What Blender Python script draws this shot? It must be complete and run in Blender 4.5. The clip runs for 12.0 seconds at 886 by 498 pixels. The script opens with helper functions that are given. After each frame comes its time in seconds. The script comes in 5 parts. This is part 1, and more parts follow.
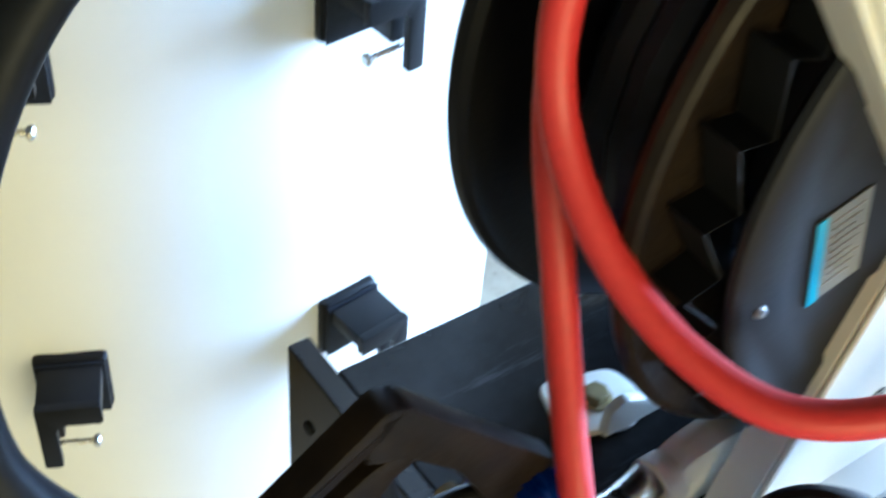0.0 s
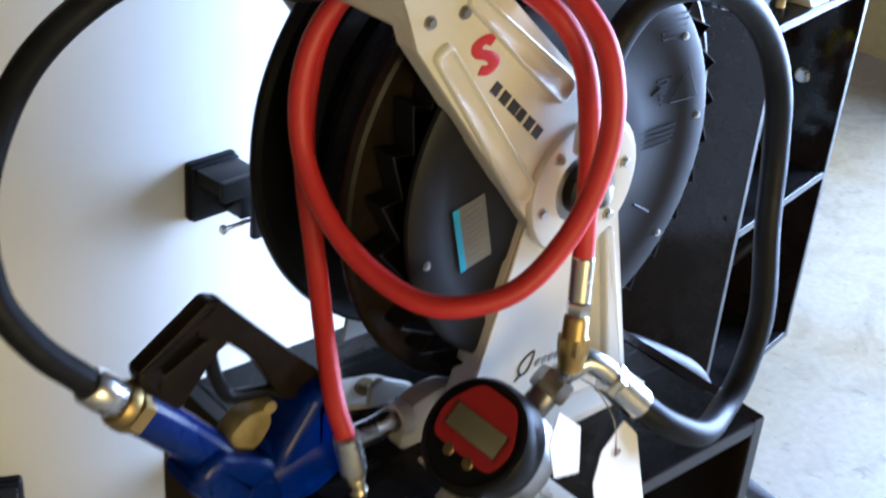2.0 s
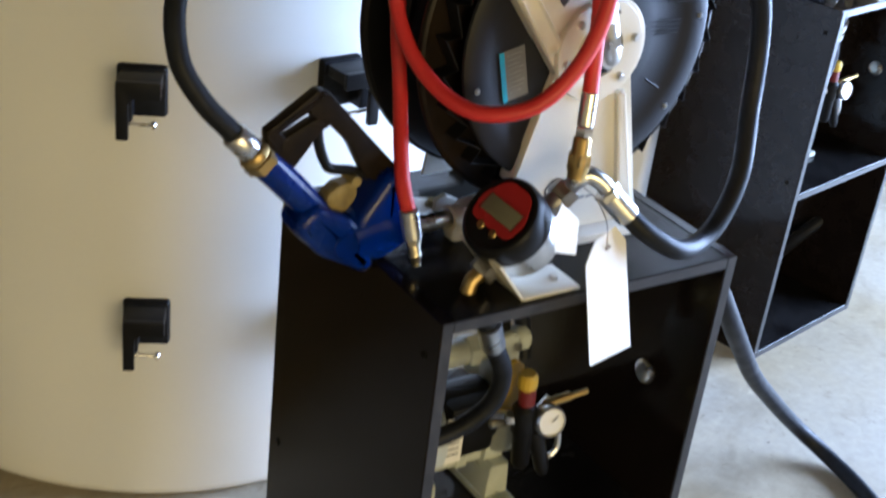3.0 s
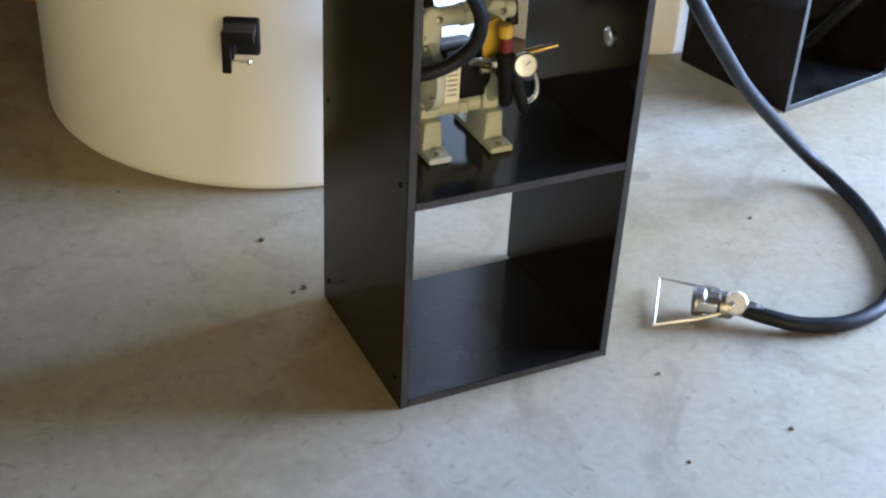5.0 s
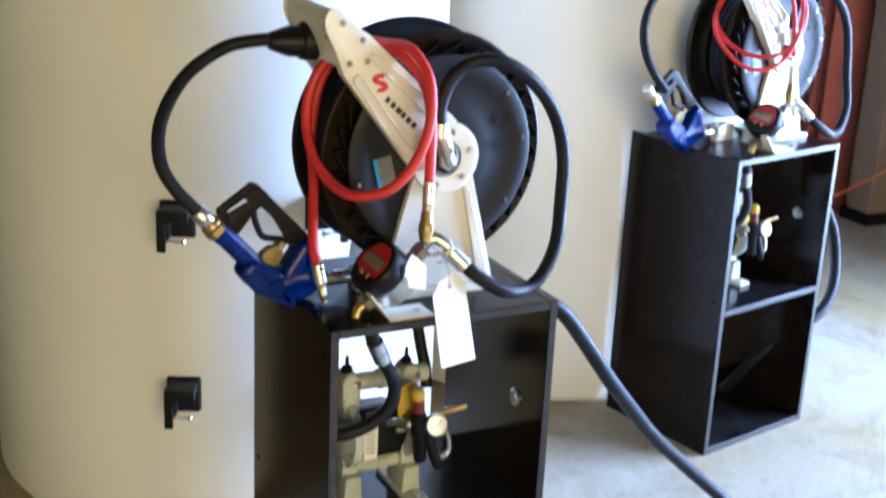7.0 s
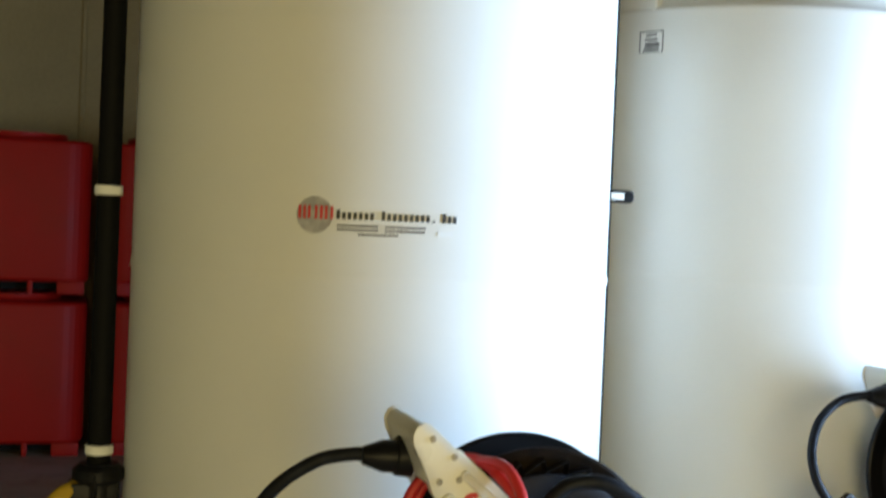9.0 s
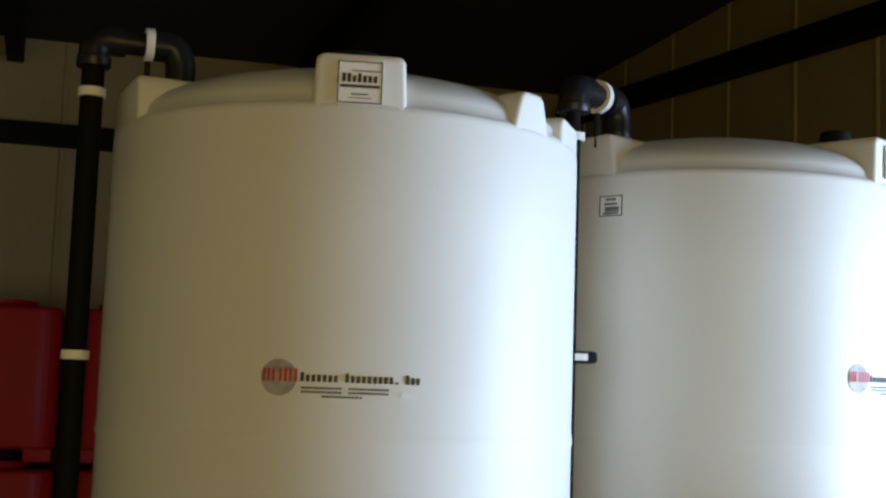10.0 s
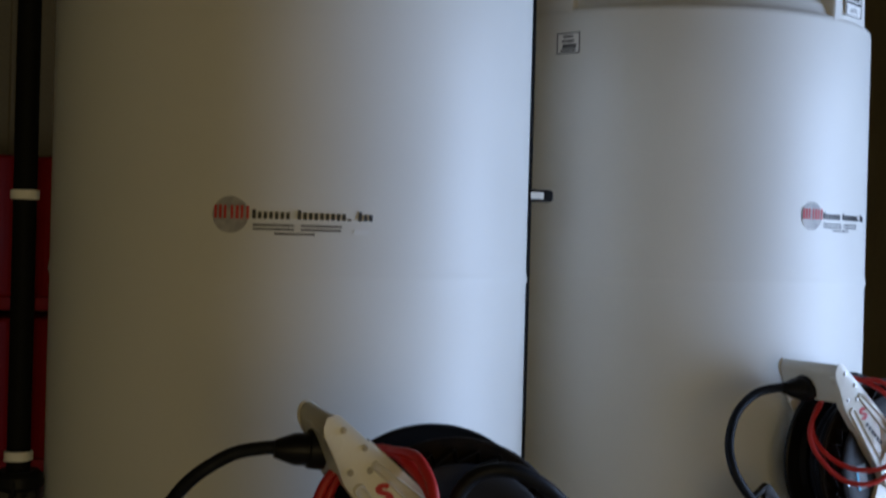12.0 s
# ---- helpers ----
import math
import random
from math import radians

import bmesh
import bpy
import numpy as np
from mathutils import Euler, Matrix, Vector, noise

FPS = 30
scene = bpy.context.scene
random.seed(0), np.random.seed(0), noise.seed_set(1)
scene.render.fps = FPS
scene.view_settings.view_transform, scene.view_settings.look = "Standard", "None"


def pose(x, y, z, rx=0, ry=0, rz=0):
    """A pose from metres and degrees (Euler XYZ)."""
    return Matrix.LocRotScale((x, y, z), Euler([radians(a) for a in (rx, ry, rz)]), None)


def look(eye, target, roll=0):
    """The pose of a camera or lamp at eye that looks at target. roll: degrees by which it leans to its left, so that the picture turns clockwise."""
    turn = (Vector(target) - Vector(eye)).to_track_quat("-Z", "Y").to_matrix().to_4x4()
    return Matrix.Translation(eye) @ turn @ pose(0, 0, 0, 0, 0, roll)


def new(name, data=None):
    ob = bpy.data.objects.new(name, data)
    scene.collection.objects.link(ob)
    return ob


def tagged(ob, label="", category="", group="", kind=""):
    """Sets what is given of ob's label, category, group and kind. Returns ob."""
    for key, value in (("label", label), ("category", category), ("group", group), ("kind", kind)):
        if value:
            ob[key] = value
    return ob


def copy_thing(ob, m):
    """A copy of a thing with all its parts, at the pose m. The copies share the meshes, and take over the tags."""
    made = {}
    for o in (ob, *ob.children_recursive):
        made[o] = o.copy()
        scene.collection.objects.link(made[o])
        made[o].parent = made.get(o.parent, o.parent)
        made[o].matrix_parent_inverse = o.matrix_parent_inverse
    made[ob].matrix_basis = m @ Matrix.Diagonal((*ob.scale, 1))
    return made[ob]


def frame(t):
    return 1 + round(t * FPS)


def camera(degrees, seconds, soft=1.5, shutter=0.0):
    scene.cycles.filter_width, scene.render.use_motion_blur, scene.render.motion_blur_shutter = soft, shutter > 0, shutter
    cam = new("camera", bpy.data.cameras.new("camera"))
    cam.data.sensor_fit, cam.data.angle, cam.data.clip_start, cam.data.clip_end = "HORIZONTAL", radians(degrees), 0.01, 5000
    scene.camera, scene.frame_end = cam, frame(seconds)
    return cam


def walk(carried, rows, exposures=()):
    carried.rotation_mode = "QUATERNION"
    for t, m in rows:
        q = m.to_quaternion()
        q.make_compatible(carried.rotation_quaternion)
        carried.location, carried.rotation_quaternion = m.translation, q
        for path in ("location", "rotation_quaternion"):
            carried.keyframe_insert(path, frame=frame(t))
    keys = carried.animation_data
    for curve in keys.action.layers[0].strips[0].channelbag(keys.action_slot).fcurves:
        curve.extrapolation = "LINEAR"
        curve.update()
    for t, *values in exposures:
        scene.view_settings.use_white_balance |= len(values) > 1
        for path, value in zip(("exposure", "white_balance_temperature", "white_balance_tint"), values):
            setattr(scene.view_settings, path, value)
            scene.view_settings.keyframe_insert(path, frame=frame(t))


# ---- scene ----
cam = camera(38.0, 12.0, soft=2.2, shutter=0.5)

PATH = [
    (0, (-0.297, -0.113, 1.616), (0.611, 1.025, 0.246), 5.4),
    (0.2, (-0.301, -0.153, 1.642), (0.656, 1.014, 0.329), 6.0),
    (0.5, (-0.33, -0.224, 1.653), (0.729, 0.983, 0.461), 8.1),
    (1, (-0.361, -0.339, 1.689), (0.749, 0.901, 0.579), 6.0),
    (1.5, (-0.42, -0.449, 1.714), (0.728, 0.817, 0.675), 4.1),
    (2, (-0.544, -0.59, 1.721), (0.643, 0.703, 0.763), 5.1),
    (2.5, (-0.667, -0.797, 1.723), (0.461, 0.564, 0.787), 6.4),
    (2.7, (-0.712, -0.902, 1.73), (0.369, 0.499, 0.797), 7.0),
    (4.3, (-0.838, -1.577, 1.659), (0.027, -0.045, 0.708), 4.0),
    (4.5, (-0.846, -1.646, 1.667), (-0.018, -0.13, 0.659), 3.9),
    (5, (-0.835, -1.798, 1.661), (-0.074, -0.298, 0.578), 3.1),
    (5.5, (-0.835, -1.858, 1.683), (-0.071, -0.34, 0.629), 2.8),
    (6, (-0.844, -1.915, 1.729), (-0.017, -0.327, 0.837), 2.8),
    (6.5, (-0.847, -1.99, 1.785), (0.026, -0.344, 1.057), 2.8),
    (7, (-0.821, -1.993, 1.814), (0.058, -0.309, 1.189), 2.8),
    (7.2, (-0.771, -1.935, 1.814), (0.065, -0.209, 1.247), 2.8),
    (7.5, (-0.709, -1.861, 1.832), (0.025, -0.064, 1.349), 3.0),
    (7.7, (-0.679, -1.83, 1.835), (-0.015, 0.008, 1.41), 2.9),
    (9.3, (-0.522, -1.987, 1.827), (0.0275, -0.067, 1.880), 2.06),
    (9.5, (-0.52, -1.993, 1.826), (0.035, -0.0748, 1.9339), 2.06),
    (10, (-0.522, -2.012, 1.824), (0.0572, -0.111, 2.0479), 1.9),
    (10.5, (-0.518, -2.017, 1.82), (0.0896, -0.1272, 2.0638), 1.65),
    (11, (-0.507, -2.014, 1.818), (0.1225, -0.1259, 2.0107), 1.65),
    (11.5, (-0.499, -2.007, 1.811), (0.1439, -0.1156, 1.9078), 1.7),
    (12, (-0.482, -2.005, 1.794), (0.1549, -0.1095, 1.7874), 1.53),
]
EXPOSURES = [(0, 1.40, 4740, 17), (0.5, 1.10, 4690, 19), (1, 0.90, 4790, 23), (1.5, 0.62, 5000, 27), (2, 0.42, 5200, 28), (2.7, 0.35, 5300, 28),
             (4.3, 0.42, 5490, 28), (5, 0.54, 5390, 28), (5.5, 0.61, 5390, 28), (6.5, 0.66, 5150, 27), (7, 0.65, 5100, 27), (7.7, 0.55, 5200, 24), (9.3, -0.30, 5660, 16),
             (10, -0.90, 5910, 22), (11, -1.37, 5940, 25), (11.5, -1.72, 5790, 25), (12, -1.89, 5540, 27)]
walk(cam, [(t, look(e, g, r)) for t, e, g, r in PATH], EXPOSURES)

# ---- world and light ----
world = bpy.data.worlds.new("world")
scene.world = world
world.use_nodes = True
wn = world.node_tree
sky = wn.nodes.new("ShaderNodeTexSky")
sky.sky_type, sky.sun_disc = "NISHITA", False
sky.sun_elevation, sky.sun_rotation = radians(48), radians(150)
wn.links.new(sky.outputs[0], wn.nodes["Background"].inputs[0])
wn.nodes["Background"].inputs[1].default_value = 0.05


def area(name, eye, target, w, h, watts, colour):
    data = bpy.data.lights.new(name, "AREA")
    data.shape, data.size, data.size_y, data.energy, data.color = "RECTANGLE", w, h, watts, colour
    ob = new(name, data)
    ob.matrix_world = look(eye, target)
    return ob


# daylight standing in front of the east door opening
area("door_daylight", (4.95, -0.45, 1.42), (0.0, -0.45, 1.42), 3.3, 2.7, 830, (0.65, 0.86, 1.0))
# added yellow fill from the rear, with no known door or lamp there
area("rear_warm_fill", (-1.2, -7.9, 1.6), (-1.2, 0.0, 1.6), 5.4, 3.0, 300, (1.0, 0.762, 0.24))


# ---- materials ----
def material(name, colour, rough=0.5, metal=0.0, vary=0.12, scale=8.0, grain=60.0, bump=0.15, coat=0.0, second=None, rough_vary=0.12, subsurface=0.0):
    """A surface with broad stains and fine grain: colour, second colour for the stains, gloss and relief."""
    m = bpy.data.materials.new(name)
    m.use_nodes = True
    t = m.node_tree
    b = t.nodes["Principled BSDF"]
    tc = t.nodes.new("ShaderNodeTexCoord")
    n1, n2 = t.nodes.new("ShaderNodeTexNoise"), t.nodes.new("ShaderNodeTexNoise")
    n1.inputs["Scale"].default_value, n1.inputs["Detail"].default_value = scale, 5
    n2.inputs["Scale"].default_value, n2.inputs["Detail"].default_value = grain, 3
    for n in (n1, n2):
        t.links.new(tc.outputs["Object"], n.inputs["Vector"])
    ramp = t.nodes.new("ShaderNodeValToRGB")
    ramp.color_ramp.elements[0].position, ramp.color_ramp.elements[1].position = 0.35, 0.68
    dark = second or tuple(c * (1 - vary) for c in colour)
    ramp.color_ramp.elements[0].color, ramp.color_ramp.elements[1].color = (*dark, 1), (*colour, 1)
    t.links.new(n1.outputs["Fac"], ramp.inputs[0])
    mix = t.nodes.new("ShaderNodeMix")
    mix.data_type, mix.blend_type = "RGBA", "OVERLAY"
    mix.inputs[0].default_value = vary
    t.links.new(ramp.outputs[0], mix.inputs[6])
    t.links.new(n2.outputs["Fac"], mix.inputs[7])
    t.links.new(mix.outputs[2], b.inputs["Base Color"])
    mr = t.nodes.new("ShaderNodeMapRange")
    mr.inputs["To Min"].default_value, mr.inputs["To Max"].default_value = max(0.03, rough - rough_vary), min(1, rough + rough_vary)
    t.links.new(n1.outputs["Fac"], mr.inputs["Value"])
    t.links.new(mr.outputs[0], b.inputs["Roughness"])
    b.inputs["Metallic"].default_value = metal
    b.inputs["Coat Weight"].default_value = coat
    if subsurface:
        b.inputs["Subsurface Weight"].default_value = subsurface
        b.inputs["Subsurface Radius"].default_value = (0.03, 0.028, 0.022)
    if bump:
        bp = t.nodes.new("ShaderNodeBump")
        bp.inputs["Strength"].default_value, bp.inputs["Distance"].default_value = bump, 0.002
        t.links.new(n2.outputs["Fac"], bp.inputs["Height"])
        t.links.new(bp.outputs[0], b.inputs["Normal"])
    return m


def matte(m, level):
    """Lowers the strength of the clear reflection."""
    m.node_tree.nodes["Principled BSDF"].inputs["Specular IOR Level"].default_value = level
    return m


def uneven(m):
    """Broad shallow waves of a moulded plastic wall."""
    t = m.node_tree
    b = t.nodes["Principled BSDF"]
    tc, n, bp = t.nodes.new("ShaderNodeTexCoord"), t.nodes.new("ShaderNodeTexNoise"), t.nodes.new("ShaderNodeBump")
    n.inputs["Scale"].default_value, n.inputs["Detail"].default_value = 7.0, 3
    bp.inputs["Strength"].default_value, bp.inputs["Distance"].default_value = 0.25, 0.006
    t.links.new(tc.outputs["Object"], n.inputs["Vector"])
    t.links.new(n.outputs["Fac"], bp.inputs["Height"])
    t.links.new(b.inputs["Normal"].links[0].from_socket, bp.inputs["Normal"])
    t.links.new(bp.outputs[0], b.inputs["Normal"])
    return m


def translucent(m, share, colour):
    """Lets a share of the light pass through a thin plastic wall."""
    t = m.node_tree
    b = t.nodes["Principled BSDF"]
    tr, mix = t.nodes.new("ShaderNodeBsdfTranslucent"), t.nodes.new("ShaderNodeMixShader")
    tr.inputs["Color"].default_value = (*colour, 1)
    mix.inputs[0].default_value = share
    t.links.new(b.outputs[0], mix.inputs[1])
    t.links.new(tr.outputs[0], mix.inputs[2])
    t.links.new(mix.outputs[0], t.nodes["Material Output"].inputs["Surface"])
    return m


def concrete():
    m = material("concrete", (0.4, 0.375, 0.325), 0.6, second=(0.35, 0.275, 0.155), vary=0.18, scale=0.9, grain=45, bump=0.25)
    t = m.node_tree
    b = t.nodes["Principled BSDF"]
    src = b.inputs["Base Color"].links[0].from_socket
    tc = t.nodes.new("ShaderNodeTexCoord")
    blot = t.nodes.new("ShaderNodeTexNoise")
    blot.inputs["Scale"].default_value, blot.inputs["Detail"].default_value, blot.inputs["Distortion"].default_value = 5.0, 8, 1.2
    t.links.new(tc.outputs["Object"], blot.inputs["Vector"])
    r = t.nodes.new("ShaderNodeValToRGB")
    r.color_ramp.elements[0].position, r.color_ramp.elements[0].color = 0.34, (0.8, 0.78, 0.74, 1)
    r.color_ramp.elements[1].position, r.color_ramp.elements[1].color = 0.5, (1, 1, 1, 1)
    t.links.new(blot.outputs["Fac"], r.inputs[0])
    mul = t.nodes.new("ShaderNodeMix")
    mul.data_type, mul.blend_type = "RGBA", "MULTIPLY"
    mul.inputs[0].default_value = 0.6
    t.links.new(src, mul.inputs[6])
    t.links.new(r.outputs[0], mul.inputs[7])
    spots = t.nodes.new("ShaderNodeTexVoronoi")
    spots.inputs["Scale"].default_value = 14
    t.links.new(tc.outputs["Object"], spots.inputs["Vector"])
    r2 = t.nodes.new("ShaderNodeValToRGB")
    r2.color_ramp.elements[0].position, r2.color_ramp.elements[0].color = 0.03, (0.55, 0.53, 0.5, 1)
    r2.color_ramp.elements[1].position, r2.color_ramp.elements[1].color = 0.09, (1, 1, 1, 1)
    t.links.new(spots.outputs["Distance"], r2.inputs[0])
    mul2 = t.nodes.new("ShaderNodeMix")
    mul2.data_type, mul2.blend_type = "RGBA", "MULTIPLY"
    mul2.inputs[0].default_value = 0.5
    t.links.new(mul.outputs[2], mul2.inputs[6])
    t.links.new(r2.outputs[0], mul2.inputs[7])
    last = mul2.outputs[2]
    for scale, dist, lo, hi, shade, amount in ((1.7, 2.6, 0.53, 0.66, (0.62, 0.6, 0.56), 0.55), (9.0, 3.5, 0.6, 0.68, (0.5, 0.47, 0.42), 0.45), (26.0, 1.0, 0.64, 0.7, (1.35, 1.33, 1.28), 0.5)):
        n = t.nodes.new("ShaderNodeTexNoise")
        n.inputs["Scale"].default_value, n.inputs["Detail"].default_value, n.inputs["Distortion"].default_value, n.inputs["Roughness"].default_value = scale, 10, dist, 0.62
        t.links.new(tc.outputs["Object"], n.inputs["Vector"])
        rr = t.nodes.new("ShaderNodeValToRGB")
        rr.color_ramp.elements[0].position, rr.color_ramp.elements[0].color = lo, (1, 1, 1, 1)
        rr.color_ramp.elements[1].position, rr.color_ramp.elements[1].color = hi, (*shade, 1)
        t.links.new(n.outputs["Fac"], rr.inputs[0])
        mm = t.nodes.new("ShaderNodeMix")
        mm.data_type, mm.blend_type = "RGBA", "MULTIPLY"
        mm.inputs[0].default_value = amount
        t.links.new(last, mm.inputs[6])
        t.links.new(rr.outputs[0], mm.inputs[7])
        last = mm.outputs[2]
    t.links.new(last, b.inputs["Base Color"])
    return m


M_FLOOR = concrete()
M_GROUND = material("gravel_ground", (0.3, 0.27, 0.22), 0.9, vary=0.3, scale=2)
M_WALL = material("tan_sheet_metal", (0.34, 0.26, 0.11), 0.55, vary=0.15, scale=1.5, grain=30, bump=0.05)
M_CEIL = material("dark_roof_sheet", (0.018, 0.015, 0.012), 0.8, scale=1.5)
M_STEEL = material("black_steel", (0.006, 0.006, 0.006), 0.65, scale=3)
M_RUST = material("red_oxide_steel", (0.42, 0.11, 0.08), 0.55, vary=0.25, scale=4)
M_BROWN = material("brown_steel", (0.2, 0.14, 0.1), 0.6, scale=4)
M_TANK = material("white_polyethylene", (0.84, 0.83, 0.78), 0.42, vary=0.04, scale=2.0, grain=90, bump=0.04)
uneven(M_TANK)
translucent(M_TANK, 0.12, (0.86, 0.8, 0.62))
M_MELAMINE = material("black_melamine", (0.007, 0.005, 0.0044), 0.1, vary=0.3, scale=14, grain=160, bump=0.06, second=(0.011, 0.008, 0.007), rough_vary=0.06)
M_DUSTY = material("dusty_black_melamine", (0.006, 0.0052, 0.005), 0.2, vary=0.3, scale=22, grain=190, bump=0.1, second=(0.014, 0.0135, 0.013), rough_vary=0.12)
M_SHELF = material("scuffed_black_melamine", (0.004, 0.0036, 0.0036), 0.12, vary=0.3, scale=9, grain=170, bump=0.1, second=(0.014, 0.0135, 0.0135), rough_vary=0.12)
matte(M_MELAMINE, 0.24)
matte(M_SHELF, 0.22)
matte(M_DUSTY, 0.16)


def scratched(m, colour, stretch=(3.0, 26.0, 26.0), turn=35.0, low=0.56, high=0.66):
    """Pale scuffs and dust streaks over a dark board."""
    t = m.node_tree
    b = t.nodes["Principled BSDF"]
    src = b.inputs["Base Color"].links[0].from_socket
    tc, mp, n = t.nodes.new("ShaderNodeTexCoord"), t.nodes.new("ShaderNodeMapping"), t.nodes.new("ShaderNodeTexNoise")
    mp.inputs["Rotation"].default_value, mp.inputs["Scale"].default_value = (0, 0, radians(turn)), stretch
    n.inputs["Scale"].default_value, n.inputs["Detail"].default_value, n.inputs["Roughness"].default_value = 1.0, 9, 0.72
    t.links.new(tc.outputs["Object"], mp.inputs["Vector"])
    t.links.new(mp.outputs[0], n.inputs["Vector"])
    r = t.nodes.new("ShaderNodeValToRGB")
    r.color_ramp.elements[0].position, r.color_ramp.elements[1].position = low, high
    t.links.new(n.outputs["Fac"], r.inputs[0])
    mix = t.nodes.new("ShaderNodeMix")
    mix.data_type = "RGBA"
    t.links.new(r.outputs[0], mix.inputs[0])
    t.links.new(src, mix.inputs[6])
    mix.inputs[7].default_value = (*colour, 1)
    t.links.new(mix.outputs[2], b.inputs["Base Color"])
    return m


scratched(M_DUSTY, (0.05, 0.049, 0.052), low=0.6, high=0.7)
scratched(M_SHELF, (0.03, 0.029, 0.03), (8.0, 20.0, 20.0), 70.0, 0.62, 0.75)
M_EDGE = material("worn_board_edge", (0.03, 0.026, 0.024), 0.45, vary=0.3, scale=40, second=(0.012, 0.011, 0.01))
M_CREAM = material("cream_powder_coat", (0.72, 0.69, 0.6), 0.32, vary=0.06, scale=9, grain=220, bump=0.05, coat=0.2)
M_ALU = material("cast_aluminium", (0.78, 0.77, 0.74), 0.42, 0.85, vary=0.12, scale=40, bump=0.05)
M_PLASTIC = material("black_plastic", (0.009, 0.009, 0.01), 0.38, vary=0.15, scale=16, grain=220, bump=0.08)
M_GUARD = material("worn_black_plastic", (0.007, 0.005, 0.004), 0.4, vary=0.3, scale=30, grain=150, bump=0.15, second=(0.015, 0.01, 0.006))
M_DISC = material("charcoal_plastic", (0.012, 0.012, 0.015), 0.52, vary=0.12, scale=12, grain=260, bump=0.06)
M_RUBBER = material("black_rubber", (0.008, 0.009, 0.012), 0.46, vary=0.3, scale=26, grain=130, bump=0.1, second=(0.014, 0.016, 0.022))
M_RED = material("red_rubber", (0.58, 0.026, 0.018), 0.5, vary=0.12, scale=20, grain=160, bump=0.05)
M_BLUE = material("blue_enamel", (0.001, 0.022, 0.23), 0.26, vary=0.25, scale=18, bump=0.06, second=(0.001, 0.014, 0.15))
matte(M_BLUE, 0.28)
M_CHROME = material("zinc_plated_steel", (0.7, 0.69, 0.66), 0.3, 1.0, vary=0.12, scale=30, bump=0.04)
M_DULL = material("dull_grey_metal", (0.4, 0.38, 0.35), 0.4, 1.0, vary=0.2, scale=30)
M_BRASS = material("brass", (0.48, 0.34, 0.13), 0.42, 1.0, vary=0.2, scale=40, bump=0.04)
M_PLUG = material("worn_nickel_brass", (0.6, 0.53, 0.38), 0.36, 1.0, vary=0.2, scale=40, bump=0.04)
M_PUMP = material("pale_green_grey_plastic", (0.52, 0.56, 0.51), 0.45, vary=0.1, scale=14)
M_YELLOW = material("yellow_plastic", (0.55, 0.36, 0.01), 0.45, vary=0.1, scale=20)
M_PAPER = material("white_card", (0.85, 0.84, 0.8), 0.7, vary=0.03, scale=20, bump=0.03)
M_INK = material("dark_ink", (0.03, 0.03, 0.032), 0.5)
M_GREYINK = material("grey_ink", (0.3, 0.3, 0.3), 0.5)
M_PALEINK = material("pale_grey_ink", (0.48, 0.46, 0.43), 0.5, vary=0.3, scale=40, second=(0.3, 0.29, 0.28))
M_REDINK = material("red_ink", (0.6, 0.03, 0.035), 0.45)
M_CYAN = material("cyan_label", (0.02, 0.36, 0.62), 0.4)
M_SILVERLAB = material("silver_label", (0.17, 0.175, 0.175), 0.5, 0.0)
M_FACE = material("red_meter_face", (0.42, 0.025, 0.02), 0.3, vary=0.08, coat=0.3)
M_LCD = material("lcd_grey", (0.2, 0.19, 0.12), 0.2, coat=0.5)
M_DRUM = material("red_polyethylene", (0.36, 0.007, 0.002), 0.5, vary=0.12, scale=3)
M_PVC = material("grey_pvc", (0.014, 0.014, 0.015), 0.32, vary=0.12, scale=10)
M_ORANGE = material("orange_cord", (0.6, 0.16, 0.04), 0.5)
M_GLASS = material("gauge_dial", (0.85, 0.85, 0.83), 0.12, coat=0.8, vary=0.02)
for mat, level in ((M_PLASTIC, 0.16), (M_GUARD, 0.12), (M_DRUM, 0.2), (M_DISC, 0.2), (M_RUBBER, 0.14), (M_STEEL, 0.1), (M_PVC, 0.3)):
    matte(mat, level)
M_DARKRED = material("dark_red_plastic", (0.16, 0.012, 0.01), 0.4)
M_TAN = material("tan_plastic", (0.32, 0.25, 0.09), 0.5, vary=0.25, scale=30, second=(0.16, 0.12, 0.05))
M_STONE = material("debris", (0.12, 0.1, 0.085), 0.8)


# ---- mesh helpers ----
def mesh_object(name, bm, mat, smooth=35):
    bmesh.ops.recalc_face_normals(bm, faces=bm.faces)
    me = bpy.data.meshes.new(name)
    bm.to_mesh(me)
    bm.free()
    me.materials.append(mat)
    if smooth:
        me.polygons.foreach_set("use_smooth", [True] * len(me.polygons))
        me.set_sharp_from_angle(angle=radians(smooth))
    return new(name, me)


def part(name, bm, mat, parent, label="", smooth=35):
    ob = mesh_object(name, bm, mat, smooth)
    ob.parent = parent
    if label:
        ob["label"] = label
    return ob


def thing(name, label, category, group="", at=(0, 0, 0), kind=""):
    ob = new(name)
    ob.empty_display_size = 0.05
    ob.location = at
    bpy.context.view_layer.update()
    return tagged(ob, label, category, group, kind)


def box(bm, lo, hi, bevel=0.0, seg=2):
    m = bmesh.new()
    bmesh.ops.create_cube(m, size=1)
    for v in m.verts:
        v.co = Vector([lo[i] + (v.co[i] + 0.5) * (hi[i] - lo[i]) for i in range(3)])
    if bevel:
        bmesh.ops.bevel(m, geom=list(m.edges), offset=bevel, segments=seg, affect="EDGES", profile=0.6)
    join(bm, m)
    return bm


